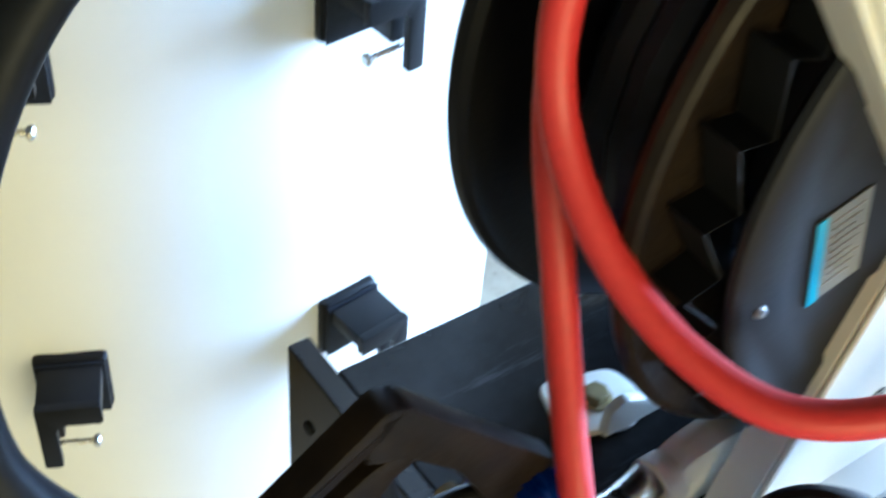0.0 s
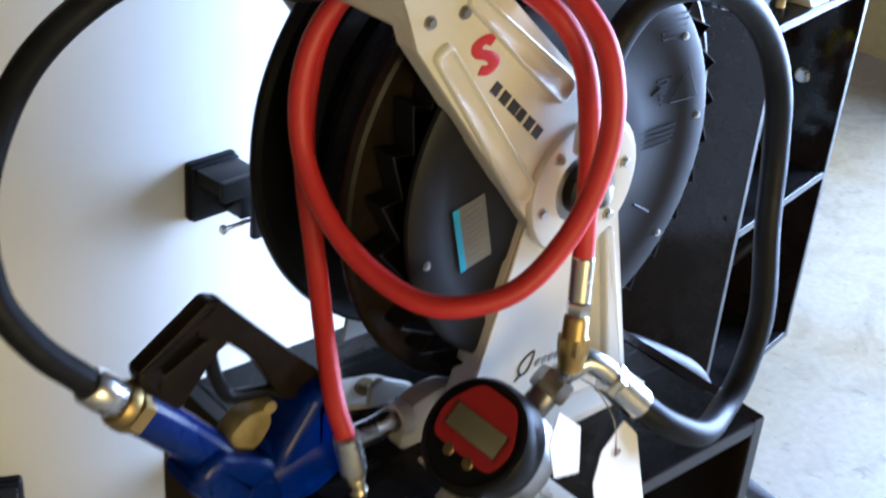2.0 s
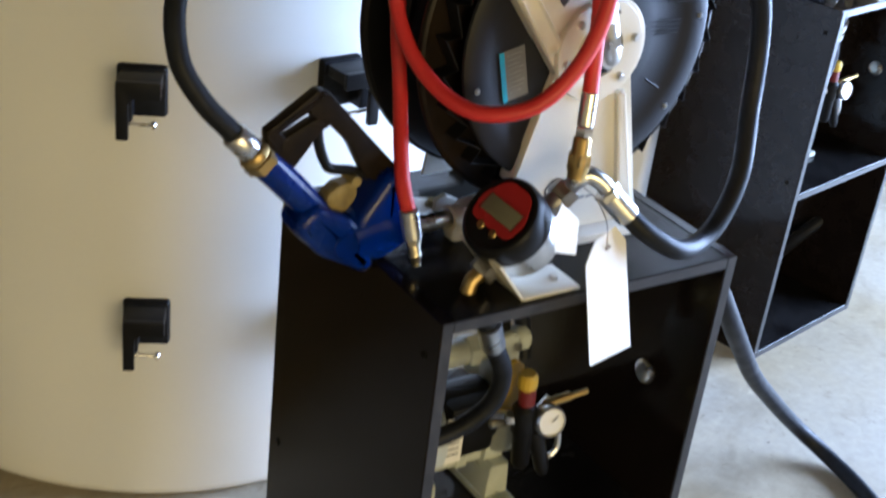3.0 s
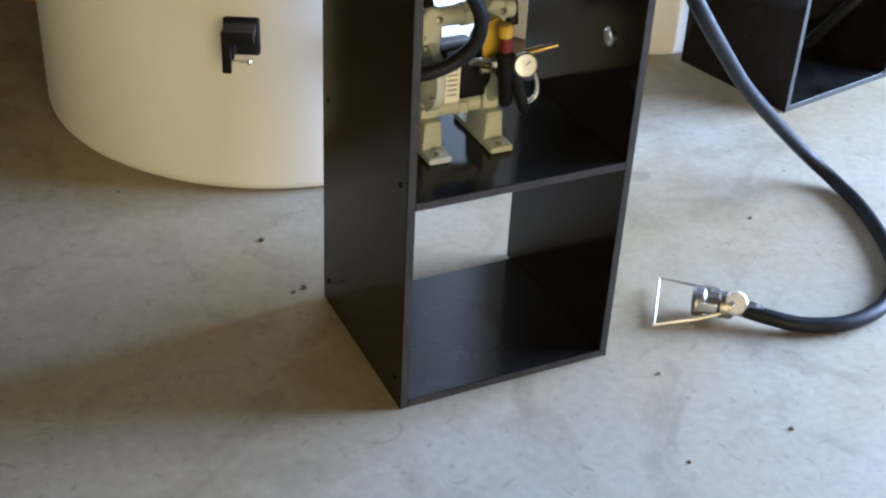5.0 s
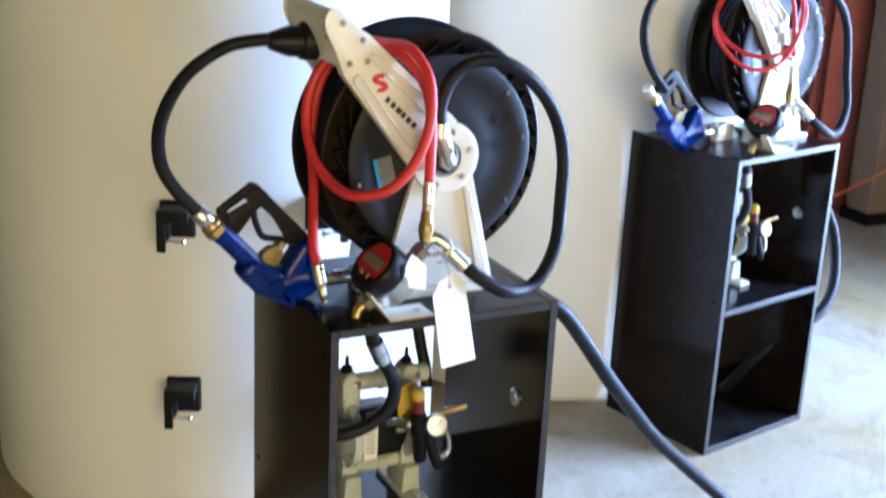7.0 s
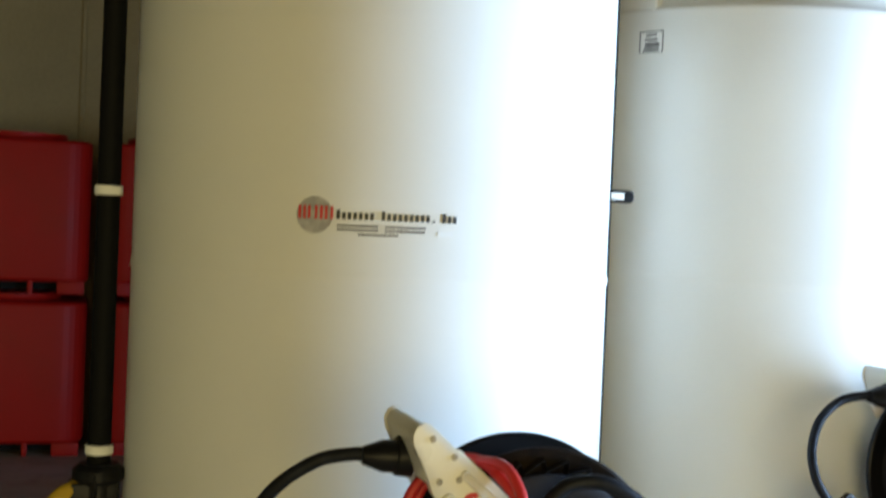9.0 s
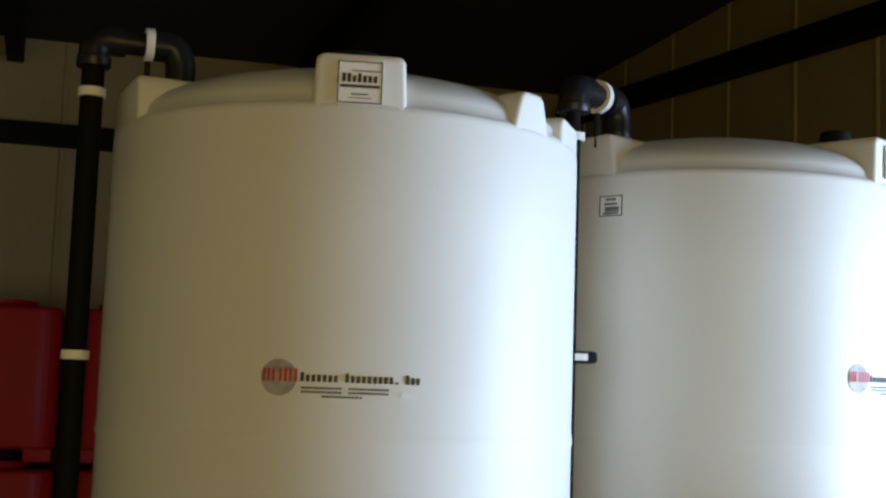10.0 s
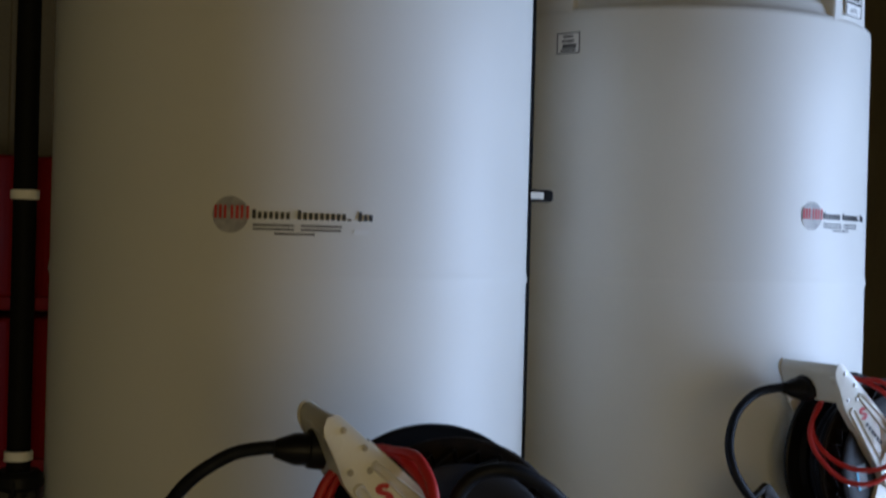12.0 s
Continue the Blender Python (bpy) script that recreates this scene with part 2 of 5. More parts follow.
def join(bm, other, m=None):
    if m is not None:
        bmesh.ops.transform(other, matrix=m, verts=other.verts)
    me = bpy.data.meshes.new("tmp")
    other.to_mesh(me)
    other.free()
    bm.from_mesh(me)
    bpy.data.meshes.remove(me)
    return bm


def axes(at, way, up=(0, 0, 1)):
    """A pose at a place with local z along way."""
    z = Vector(way).normalized()
    x = Vector(up).cross(z)
    if x.length < 1e-4:
        x = Vector((1, 0, 0)).cross(z)
        if x.length < 1e-4:
            x = Vector((0, 1, 0)).cross(z)
    x.normalize()
    y = z.cross(x)
    m = Matrix((x, y, z)).transposed().to_4x4()
    m.translation = at
    return m


def lathe(bm, profile, at=(0, 0, 0), way=(0, 0, 1), seg=32):
    """Turns rows of (radius, height) round an axis."""
    o = bmesh.new()
    rings = []
    for r, h in profile:
        if r < 1e-6:
            rings.append([o.verts.new((0, 0, h))])
        else:
            rings.append([o.verts.new((r * math.cos(2 * math.pi * k / seg), r * math.sin(2 * math.pi * k / seg), h)) for k in range(seg)])
    for a, b in zip(rings, rings[1:]):
        for k in range(seg):
            q = [a[k % len(a)], a[(k + 1) % len(a)], b[(k + 1) % len(b)], b[k % len(b)]]
            q = list(dict.fromkeys(q))
            if len(q) > 2:
                o.faces.new(q)
    return join(bm, o, axes(at, way))


def rod(bm, a, b, r, seg=16, bevel=0.0):
    a, b = Vector(a), Vector(b)
    l = (b - a).length
    e = min(bevel, r * 0.5, l * 0.4)
    prof = [(0, 0), (r - e, 0), (r, e), (r, l - e), (r - e, l), (0, l)] if e else [(0, 0), (r, 0), (r, l), (0, l)]
    return lathe(bm, prof, a, b - a, seg)


def smooth_path(points, per=8):
    p = [Vector(q) for q in points]
    p = [2 * p[0] - p[1]] + p + [2 * p[-1] - p[-2]]
    out = []
    for i in range(1, len(p) - 2):
        for k in range(per):
            t = k / per
            a, b, c, d = p[i - 1:i + 3]
            out.append(0.5 * (2 * b + (c - a) * t + (2 * a - 5 * b + 4 * c - d) * t * t + (3 * b - a - 3 * c + d) * t ** 3))
    return out + [p[-2]]


def tube(bm, points, r, seg=12, per=8, curved=True):
    """A hose or bar along points."""
    p = smooth_path(points, per) if curved else [Vector(q) for q in points]
    o = bmesh.new()
    rings, n = [], None
    for i, q in enumerate(p):
        d = (p[min(i + 1, len(p) - 1)] - p[max(i - 1, 0)]).normalized()
        if n is None:
            n = d.orthogonal().normalized()
        n = (n - d * n.dot(d)).normalized()
        b = d.cross(n)
        rings.append([o.verts.new(q + (n * math.cos(2 * math.pi * k / seg) + b * math.sin(2 * math.pi * k / seg)) * r) for k in range(seg)])
    for a, b in zip(rings, rings[1:]):
        for k in range(seg):
            o.faces.new((a[k], a[(k + 1) % seg], b[(k + 1) % seg], b[k]))
    o.faces.new(rings[0][::-1])
    o.faces.new(rings[-1])
    return join(bm, o)


def slab(bm, outline, y0, y1, bevel=0.0, seg=2, holes=()):
    """A plate: an outline in x and z, from y0 (front) to y1."""
    o = bmesh.new()
    f = o.faces.new([o.verts.new((x, y0, z)) for x, z in outline])
    ext = bmesh.ops.extrude_face_region(o, geom=[f])
    for v in ext["geom"]:
        if isinstance(v, bmesh.types.BMVert):
            v.co.y = y1
    bmesh.ops.recalc_face_normals(o, faces=o.faces)
    if bevel:
        bmesh.ops.bevel(o, geom=list(o.edges), offset=bevel, segments=seg, affect="EDGES", profile=0.6)
    return join(bm, o)


def rounded(points, r, n=5):
    """An outline with its corners rounded."""
    out = []
    for i, p in enumerate(points):
        p = Vector(p)
        a, b = Vector(points[i - 1]) - p, Vector(points[(i + 1) % len(points)]) - p
        d = min(r, a.length * 0.45, b.length * 0.45)
        s, e = p + a.normalized() * d, p + b.normalized() * d
        for k in range(n + 1):
            t = k / n
            out.append(tuple((1 - t) ** 2 * s + 2 * t * (1 - t) * p + t * t * e))
    return out


def nut(bm, at, way, r, h):
    m = bmesh.new()
    lathe(m, [(0, 0), (r * 0.9, 0), (r, h * 0.12), (r, h * 0.88), (r * 0.9, h), (0, h)], seg=6)
    return join(bm, m, axes(at, way))


def screw(bm, at, way, r, h):
    nut(bm, at, way, r, h)
    a = Vector(at)
    w = Vector(way).normalized()
    return lathe(bm, [(r * 1.35, -0.0005), (r * 1.35, 0.001), (0, 0.0012)], a, w, 14)


def BM():
    return bmesh.new()


# ---- building ----
def setting(name, bm, mat, label, category, smooth=0):
    return tagged(mesh_object(name, bm, mat, smooth), label, category, kind="structure")


X0, X1, Y0, Y1, ZC = -5.0, 4.2, -8.0, 9.6, 4.8
b = BM()
box(b, (-300, -300, -0.35), (300, 300, -0.2))
setting("ground", b, M_GROUND, "dry gravel ground around the building", "ground")
b = BM()
box(b, (X0 - 0.3, Y0 - 0.3, -0.2), (X1 + 0.3, Y1 + 0.3, 0.0))
setting("floor", b, M_FLOOR, "stained grey concrete warehouse floor with scuffs", "floor")
b = BM()
box(b, (X0 - 0.2, Y0 - 0.2, ZC), (X1 + 0.2, Y1 + 0.2, ZC + 0.15))
setting("ceiling", b, M_CEIL, "dark unlit metal roof sheet", "ceiling")


def sheet_wall(name, a, c, z0, z1, inward, label):
    """A ribbed sheet wall from a to c with a thickness, ribs every 0.9 m on the inward side."""
    bm = BM()
    a, c, n = Vector((*a, 0)), Vector((*c, 0)), Vector((*inward, 0))
    along = (c - a).normalized()
    l = (c - a).length
    xs, s = [0.0], 0.9
    while s < l - 0.1:
        xs += [s - 0.03, s - 0.012, s + 0.012, s + 0.03]
        s += 0.9
    xs.append(l)
    prof = [(x, 0.012 if i % 4 in (2, 3) and 0 < i < len(xs) - 1 else 0.0) for i, x in enumerate(xs)]
    rows = [[bm.verts.new(a + along * x + n * d + Vector((0, 0, z))) for x, d in prof] for z in (z0, z1)]
    back = [[bm.verts.new(a + along * x - n * 0.1 + Vector((0, 0, z))) for x in (0, l)] for z in (z0, z1)]
    for k in range(len(prof) - 1):
        bm.faces.new((rows[0][k], rows[0][k + 1], rows[1][k + 1], rows[1][k]))
    bm.faces.new((back[0][0], back[1][0], back[1][1], back[0][1]))
    bm.faces.new((rows[0][0], rows[1][0], back[1][0], back[0][0]))
    bm.faces.new((rows[0][-1], back[0][1], back[1][1], rows[1][-1]))
    bm.faces.new(rows[1] + [back[1][1], back[1][0]])
    return setting(name, bm, M_WALL, label, "wall")


WL = "tan ribbed metal sheet wall of the warehouse"
sheet_wall("wall_north", (X0, Y1), (X1, Y1), 0, ZC, (0, -1), WL)
sheet_wall("wall_west", (X0, Y0), (X0, Y1), 0, ZC, (1, 0), WL)
# east wall with the door opening
DY0, DY1, DZ = -1.85, 0.95, 3.3
sheet_wall("wall_east_1", (X1, Y0), (X1, DY0), 0, ZC, (-1, 0), WL)
sheet_wall("wall_east_2", (X1, DY1), (X1, Y1), 0, ZC, (-1, 0), WL)
sheet_wall("wall_east_3", (X1, DY0), (X1, DY1), DZ, ZC, (-1, 0), WL)
# unseen south wall; its wide gap is invented to go with the rear fill
sheet_wall("wall_south_1", (X0, Y0), (-3.9, Y0), 0, ZC, (0, 1), WL)
sheet_wall("wall_south_2", (1.5, Y0), (X1, Y0), 0, ZC, (0, 1), WL)
sheet_wall("wall_south_3", (-3.9, Y0), (1.5, Y0), 3.7, ZC, (0, 1), WL)

# girts along the walls and the frame of the door
b = BM()
slab(b, [(-0.07, -0.085), (0.07, -0.085), (0.07, 0.085), (-0.07, 0.085)], 0.0, 7.75, 0.006)
bmesh.ops.transform(b, matrix=Matrix.Translation((X1 - 0.095, DY1 + 0.7, 3.93)) @ Matrix.Rotation(radians(4.3), 4, "X"), verts=b.verts)
setting("trim_girt_east", b, M_STEEL, "black steel beam rising along the wall", "beam")
b = BM()
box(b, (X0 + 0.02, Y1 - 0.2, 3.85), (X1 - 0.25, Y1 - 0.02, 4.03), 0.008)
setting("trim_girt_north", b, M_STEEL, "black steel girt along the back wall", "beam")
b = BM()
box(b, (X1 - 0.16, DY1 + 0.02, 0), (X1 - 0.02, DY1 + 0.18, 3.9), 0.01)
setting("trim_door_post", b, M_BROWN, "brown steel door post", "post")
b = BM()
for x in (-3.5, -1.0, 1.5):
    box(b, (x, Y0 + 0.1, ZC - 0.28), (x + 0.14, Y1 - 0.25, ZC - 0.01), 0.01)
setting("trim_rafter", b, M_STEEL, "black steel roof rafters", "beam")

# columns by the east wall
o = thing("steel_column", "red oxide painted steel column on the concrete floor", "column", at=(3.95, 2.95, 0))
b = BM()
box(b, (-0.11, -0.012, 0), (0.11, 0.012, 3.94), 0.003)
part("web", b, M_RUST, o)
for y in (-0.11, 0.098):
    b = BM()
    box(b, (-0.12, y, 0.013), (0.12, y + 0.012, 3.94), 0.003)
    part("flange", b, M_RUST, o)
b = BM()
box(b, (-0.16, -0.16, 0), (0.16, 0.16, 0.012), 0.003)
part("base_plate", b, M_RUST, o)
o = thing("timber_post", "dark brown timber post against the wall", "post", at=(4.02, 2.62, 0))
b = BM()
box(b, (-0.08, -0.08, 0), (0.08, 0.08, 3.94), 0.008)
part("post", b, M_BROWN, o)
b = BM()
box(b, (-0.1, -0.1, 0), (0.1, 0.1, 0.06), 0.006)
part("shoe", b, M_STEEL, o)

# ---- tanks ----
TANK_R, TANK_Z = 0.643, 2.495


def on_tank(bm, c, angle, z, w, h, r=None, lift=0.0012, ax=0.0, az=0.0, thick=0.001, n=10):
    """A thin patch that follows the tank's round wall, centred at angle (degrees) and height."""
    r = r or TANK_R
    a0 = radians(angle) + ax / r
    rows = []
    for d in (lift, lift + thick):
        rows.append([[bm.verts.new((c[0] + (r + d) * math.cos(a0 + (k / n - 0.5) * w / r), c[1] + (r + d) * math.sin(a0 + (k / n - 0.5) * w / r), z + az + s * h / 2)) for k in range(n + 1)] for s in (-1, 1)])
    lo, hi = rows
    for k in range(n):
        bm.faces.new((hi[0][k], hi[0][k + 1], hi[1][k + 1], hi[1][k]))
        for s in (0, 1):
            bm.faces.new((lo[s][k], lo[s][k + 1], hi[s][k + 1], hi[s][k]))
    for k in (0, n):
        bm.faces.new((lo[0][k], lo[1][k], hi[1][k], hi[0][k]))
    return bm


def lettering(bm, c, angle, z, x0, x1, h, n, r=None, gap=0.22, tall=()):
    """A line of plain bars, one for each character, along the tank's wall."""
    step = (x1 - x0) / n
    for k in range(n):
        if k in tall and tall[k] == 0:
            continue
        hh = h * tall[k] if k in tall else h
        on_tank(bm, c, angle, z, step * (1 - gap), hh, r, 0.0012, x0 + (k + 0.5) * step, (hh - h) / 2, n=2)
    return bm


def tank(c, cap_turn, cap_z, cap_r, pads, taller=0.0):
    """A vertical poly tank: a wall with a rounded foot, a stepped shoulder and a domed top with moulded pads."""
    grp = "storage tanks"
    o = thing("storage_tank", "tall white translucent plastic storage tank with a domed top", "tank", grp, at=(c[0], c[1], 0))
    b = BM()
    R, Z = TANK_R, TANK_Z + taller
    prof = [(0, 0.0), (R - 0.035, 0.0)]
    prof += [(R - 0.035 + 0.035 * math.sin(a), 0.035 - 0.035 * math.cos(a)) for a in [radians(d) for d in range(15, 91, 15)]]
    prof += [(R, 0.6), (R + 0.001, 1.2), (R, 1.69), (R + 0.004, 1.705), (R + 0.0015, 1.72), (R, 1.73), (R, 2.2), (R, Z - 0.02), (R - 0.002, Z - 0.008), (R - 0.009, Z - 0.001), (R - 0.022, Z + 0.006)]
    prof += [((R - 0.022) * math.cos(radians(d)), Z + 0.006 + 0.172 * math.sin(radians(d))) for d in range(8, 81, 8)] + [(0.0, Z + 0.178)]
    lathe(b, prof, seg=96)
    part("shell", b, M_TANK, o, smooth=50)
    # moulded pads round the shoulder: angle, width, height, depth, how far the sides taper
    for a, w, h, dep, taper in pads:
        b = BM()
        slab(b, rounded([(-w / 2, Z - 0.11), (w / 2, Z - 0.11), (w / 2, Z - 0.01), (w / 2 - taper, Z + h), (taper - w / 2, Z + h), (-w / 2, Z - 0.01)], 0.022, 4), -dep, 0.0, 0.012, 3)
        # the face follows the round wall
        for v in b.verts:
            v.co.y += R - 0.001 - (R - math.sqrt(max(0.0, R * R - v.co.x ** 2)))
        bmesh.ops.transform(b, matrix=Matrix.Rotation(radians(a - 90), 4, "Z"), verts=b.verts)
        part("moulded_pad", b, M_TANK, o, smooth=50)
    b = BM()
    lathe(b, [(0, 0), (cap_r, 0), (cap_r, 0.05), (cap_r - 0.007, 0.06), (0, 0.06)], (0.42 * math.cos(radians(cap_turn)), 0.42 * math.sin(radians(cap_turn)), Z + cap_z), seg=28)
    part("vent_cap", b, M_PVC, o, "dark grey round cap")
    return o


A_C, B_C = (0.2575, 1.495), (1.614, 1.878)
PADS_A = ((-100.5, 0.222, 0.115, 0.3, 0.006), (-56.8, 0.15, 0.088, 0.2, 0.03), (-34.0, 0.2, 0.06, 0.24, 0.004), (-172.0, 0.3, 0.108, 0.3, 0.004), (30.0, 0.2, 0.1, 0.24, 0.01), (110.0, 0.2, 0.1, 0.24, 0.01))
PADS_B = ((-60.2, 0.222, 0.135, 0.3, 0.006), (-157.0, 0.27, 0.12, 0.3, 0.02), (-15.0, 0.16, 0.07, 0.24, 0.02), (70.0, 0.2, 0.1, 0.24, 0.01))
tank_a = tank(A_C, -102, 0.104, 0.075, PADS_A)
tank_b = tank(B_C, -49, 0.142, 0.05, PADS_B, 0.015)


def tank_labels(o, la, lz, pad, label_at=None, taller=0.0):
    """The dealer's mark on the wall, the maker's label on the front pad, and a data label."""
    c = (0, 0)
    b = BM()
    n = 28
    r0 = TANK_R + 0.0014
    disc = []
    for k in range(n):
        u, v = -0.14 + 0.042 * math.cos(2 * math.pi * k / n), 0.042 * math.sin(2 * math.pi * k / n)
        a = radians(la) + u / TANK_R
        disc.append(b.verts.new((r0 * math.cos(a), r0 * math.sin(a), lz + v)))
    b.faces.new(disc)
    g = part("globe_mark", b, M_PALEINK, o, "grey printed globe")
    b = BM()
    for x, w in ((-0.174, 0.006), (-0.163, 0.006), (-0.152, 0.006), (-0.136, 0.006), (-0.124, 0.007), (-0.113, 0.006), (-0.1, 0.006)):
        on_tank(b, c, la, lz, w, 0.03, None, 0.0022, x, 0.006, n=2)
    part("initials", b, M_REDINK, g, "red bars on the globe")
    b = BM()
    lettering(b, c, la, lz, -0.092, 0.188, 0.0155, 22, gap=0.36, tall={0: 1.35, 7: 0, 8: 1.35, 17: 0.25, 18: 0, 19: 1.35})
    part("lettering", b, M_INK, o, "dark printed line of bars")
    b = BM()
    for z, x0, x1 in ((-0.022, -0.088, 0.005), (-0.022, 0.02, 0.114), (-0.031, -0.088, 0.005), (-0.031, 0.02, 0.112), (-0.041, -0.04, 0.052)):
        lettering(b, c, la, lz + z, x0, x1, 0.0042, 11, gap=0.12)
    part("small_print", b, M_INK, o, "fine printed lines")
    b = BM()
    on_tank(b, c, la, lz, 0.036, 0.011, None, 0.001, 0.16, -0.033, n=3)
    part("sticker", b, M_PAPER, o)
    # label on the pad: an outlined sticker with bars
    m = Matrix.Rotation(radians(pad), 4, "Z") @ Matrix.Translation((TANK_R + 0.0012, 0, TANK_Z + taller + 0.045))
    b = BM()
    for lo, hi in (((0.0006, -0.052, -0.05), (0.0016, 0.052, -0.0475)), ((0.0006, -0.052, 0.0475), (0.0016, 0.052, 0.05)), ((0.0006, -0.052, -0.0475), (0.0016, -0.0495, 0.0475)), ((0.0006, 0.0495, -0.0475), (0.0016, 0.052, 0.0475)), ((0.0006, -0.046, -0.013), (0.0016, 0.046, -0.006)), ((0.0006, -0.02, 0.026), (0.0016, 0.046, 0.0285)), ((0.0006, -0.02, -0.03), (0.0016, 0.02, -0.027)), ((0.0006, -0.028, -0.038), (0.0016, 0.028, -0.0365))):
        box(b, lo, hi)
    for k in range(7):
        box(b, (0.0006, -0.042 + k * 0.0122, 0.0), (0.0016, -0.0335 + k * 0.0122, 0.021 if k in (0, 1, 3) else 0.016))
    bmesh.ops.transform(b, matrix=m, verts=b.verts)
    p = part("maker_label", b, M_INK, o, "outlined label with dark bars")
    b = BM()
    box(b, (-0.003, -0.0535, -0.0515), (0.0003, 0.0535, 0.0515))
    bmesh.ops.transform(b, matrix=m, verts=b.verts)
    part("label_field", b, M_PAPER, o)
    if label_at:
        a, z = label_at
        b = BM()
        on_tank(b, c, a, z, 0.08, 0.062, None, 0.0006, n=4)
        f = part("data_label", b, M_PAPER, o, "small white data label")
        b = BM()
        for w, h, x, y in ((0.08, 0.003, 0, 0.03), (0.08, 0.003, 0, -0.03), (0.003, 0.06, -0.0385, 0), (0.003, 0.06, 0.0385, 0)):
            on_tank(b, c, a, z, w, h, None, 0.0018, x, y, n=3)
        for x0, x1, y, n in ((-0.018, 0.018, 0.02, 5), (-0.022, 0.022, 0.006, 7), (-0.02, 0.028, -0.006, 8), (-0.02, 0.028, -0.013, 8), (-0.026, 0.026, -0.022, 9)):
            lettering(b, c, a, z + y, x0, x1, 0.007, n)
        part("label_print", b, M_INK, f)


tank_labels(tank_a, -102.3, 1.85, -100.7)
tank_labels(tank_b, -64.6, 1.908, -60.4, (-146.2, 2.405), 0.03)


def fill_pipe(foot, top_turn, z_foot, zt, bands, span=0.262, fat=0.047):
    """A black riser beside a tank, elbowed over its top."""
    o = thing("riser_pipe", "black vertical fill pipe elbowed over the tank top", "pipe", "fill pipes", at=(foot[0], foot[1], 0))
    b = BM()
    tube(b, [(0, 0, z_foot), (0, 0, zt - 0.06)], 0.03 if z_foot > 1 else 0.022, 20, curved=False)
    part("riser", b, M_STEEL, o)
    d = Vector((math.cos(radians(top_turn)), math.sin(radians(top_turn)), 0))
    b = BM()
    lathe(b, [(0.02, 0), (fat + 0.002, 0), (fat + 0.004, 0.004), (fat + 0.004, 0.026), (fat + 0.001, 0.03), (0.02, 0.03)], (0, 0, zt - 0.078))
    tube(b, [Vector((0, 0, zt - 0.07)), Vector((0, 0, zt - 0.03)), d * 0.012 + Vector((0, 0, zt - 0.01)), d * 0.035 + Vector((0, 0, zt)), d * 0.08 + Vector((0, 0, zt))], fat, 20)
    part("elbow", b, M_PVC, o, "grey plastic elbow")
    b = BM()
    rod(b, d * 0.06 + Vector((0, 0, zt)), d * (span - 0.06) + Vector((0, 0, zt)), fat - 0.009, 20)
    part("cross_pipe", b, M_PVC, o)
    b = BM()
    tube(b, [d * (span - 0.08) + Vector((0, 0, zt)), d * (span - 0.032) + Vector((0, 0, zt)), d * (span - 0.013) + Vector((0, 0, zt - 0.012)), d * span + Vector((0, 0, zt - 0.045)), d * span + Vector((0, 0, zt - 0.1))], fat, 20)
    part("elbow", b, M_PVC, o, "grey plastic elbow")
    b = BM()
    rod(b, d * span + Vector((0, 0, zt - 0.2)), d * span + Vector((0, 0, zt - 0.09)), fat - 0.007, 20)
    part("drop_pipe", b, M_PVC, o)
    b = BM()
    lathe(b, [(fat - 0.01, 0), (fat + 0.005, 0), (fat + 0.005, 0.022), (fat - 0.01, 0.022)], d * 0.13 + Vector((0, 0, zt)), d)
    part("strap", b, M_PAPER, o, "pale tape strap")
    b = BM()
    box(b, (d.x * 0.14 - 0.008, d.y * 0.14 - 0.008, zt - 0.16), (d.x * 0.14 + 0.008, d.y * 0.14 + 0.008, zt - 0.036), 0.003)
    part("strut", b, M_PVC, o, "dark grey strut")
    b = BM()
    lathe(b, [(0.03, 0), (fat + 0.003, 0), (fat + 0.004, 0.003), (fat + 0.004, 0.02), (0.03, 0.02)], d * span + Vector((0, 0, zt - 0.112)))
    part("collar", b, M_PVC, o)
    for z in bands:
        b = BM()
        lathe(b, [(0.03, 0), (0.036, 0.001), (0.036, 0.024), (0.03, 0.025)], (0, 0, z - 0.012))
        part("band", b, M_PAPER, o, "pale tape band")
    return o


pipe_a = fill_pipe((-0.45, 1.46), 4, 1.185, 2.732, (1.893, 2.585, 1.225), 0.228, 0.041)
pipe_b = fill_pipe((0.944, 1.503), 36, 0.03, 2.752, (2.6,))
b = BM()
lathe(b, [(0.0, 0), (0.05, 0), (0.062, 0.02), (0.062, 0.06), (0.055, 0.08), (0.055, 0.13), (0.066, 0.14), (0.066, 0.165), (0.05, 0.18), (0, 0.18)], (0, 0, 1.01))
box(b, (-0.075, -0.05, 1.06), (0.05, 0.05, 1.145), 0.012)
for y in (-0.06, 0.06):
    rod(b, (-0.01, y, 1.04), (-0.01, y, 1.17), 0.007, 8)
part("valve_body", b, M_PLASTIC, pipe_a, "black plastic ball valve")
b = BM()
tube(b, [(-0.05, -0.02, 1.13), (-0.085, -0.04, 1.12), (-0.12, -0.055, 1.085)], 0.021, 12)
part("valve_handle", b, M_YELLOW, pipe_a, "yellow valve handle")
b = BM()
tube(b, [(0.06, -0.03, 1.06), (0.085, -0.03, 1.03), (0.085, -0.03, 0.98)], 0.01, 8)
part("valve_tab", b, M_YELLOW, pipe_a, "yellow locking tab")
b = BM()
lathe(b, [(0, 0), (0.052, 0), (0.06, 0.02), (0.05, 0.1), (0.04, 0.12), (0, 0.12)], (0.02, 0, 0.925))
part("valve_outlet", b, M_PLASTIC, pipe_a)
b = BM()
box(b, (-0.015, -0.066, 0.957), (0.04, -0.062, 0.99), 0.001)
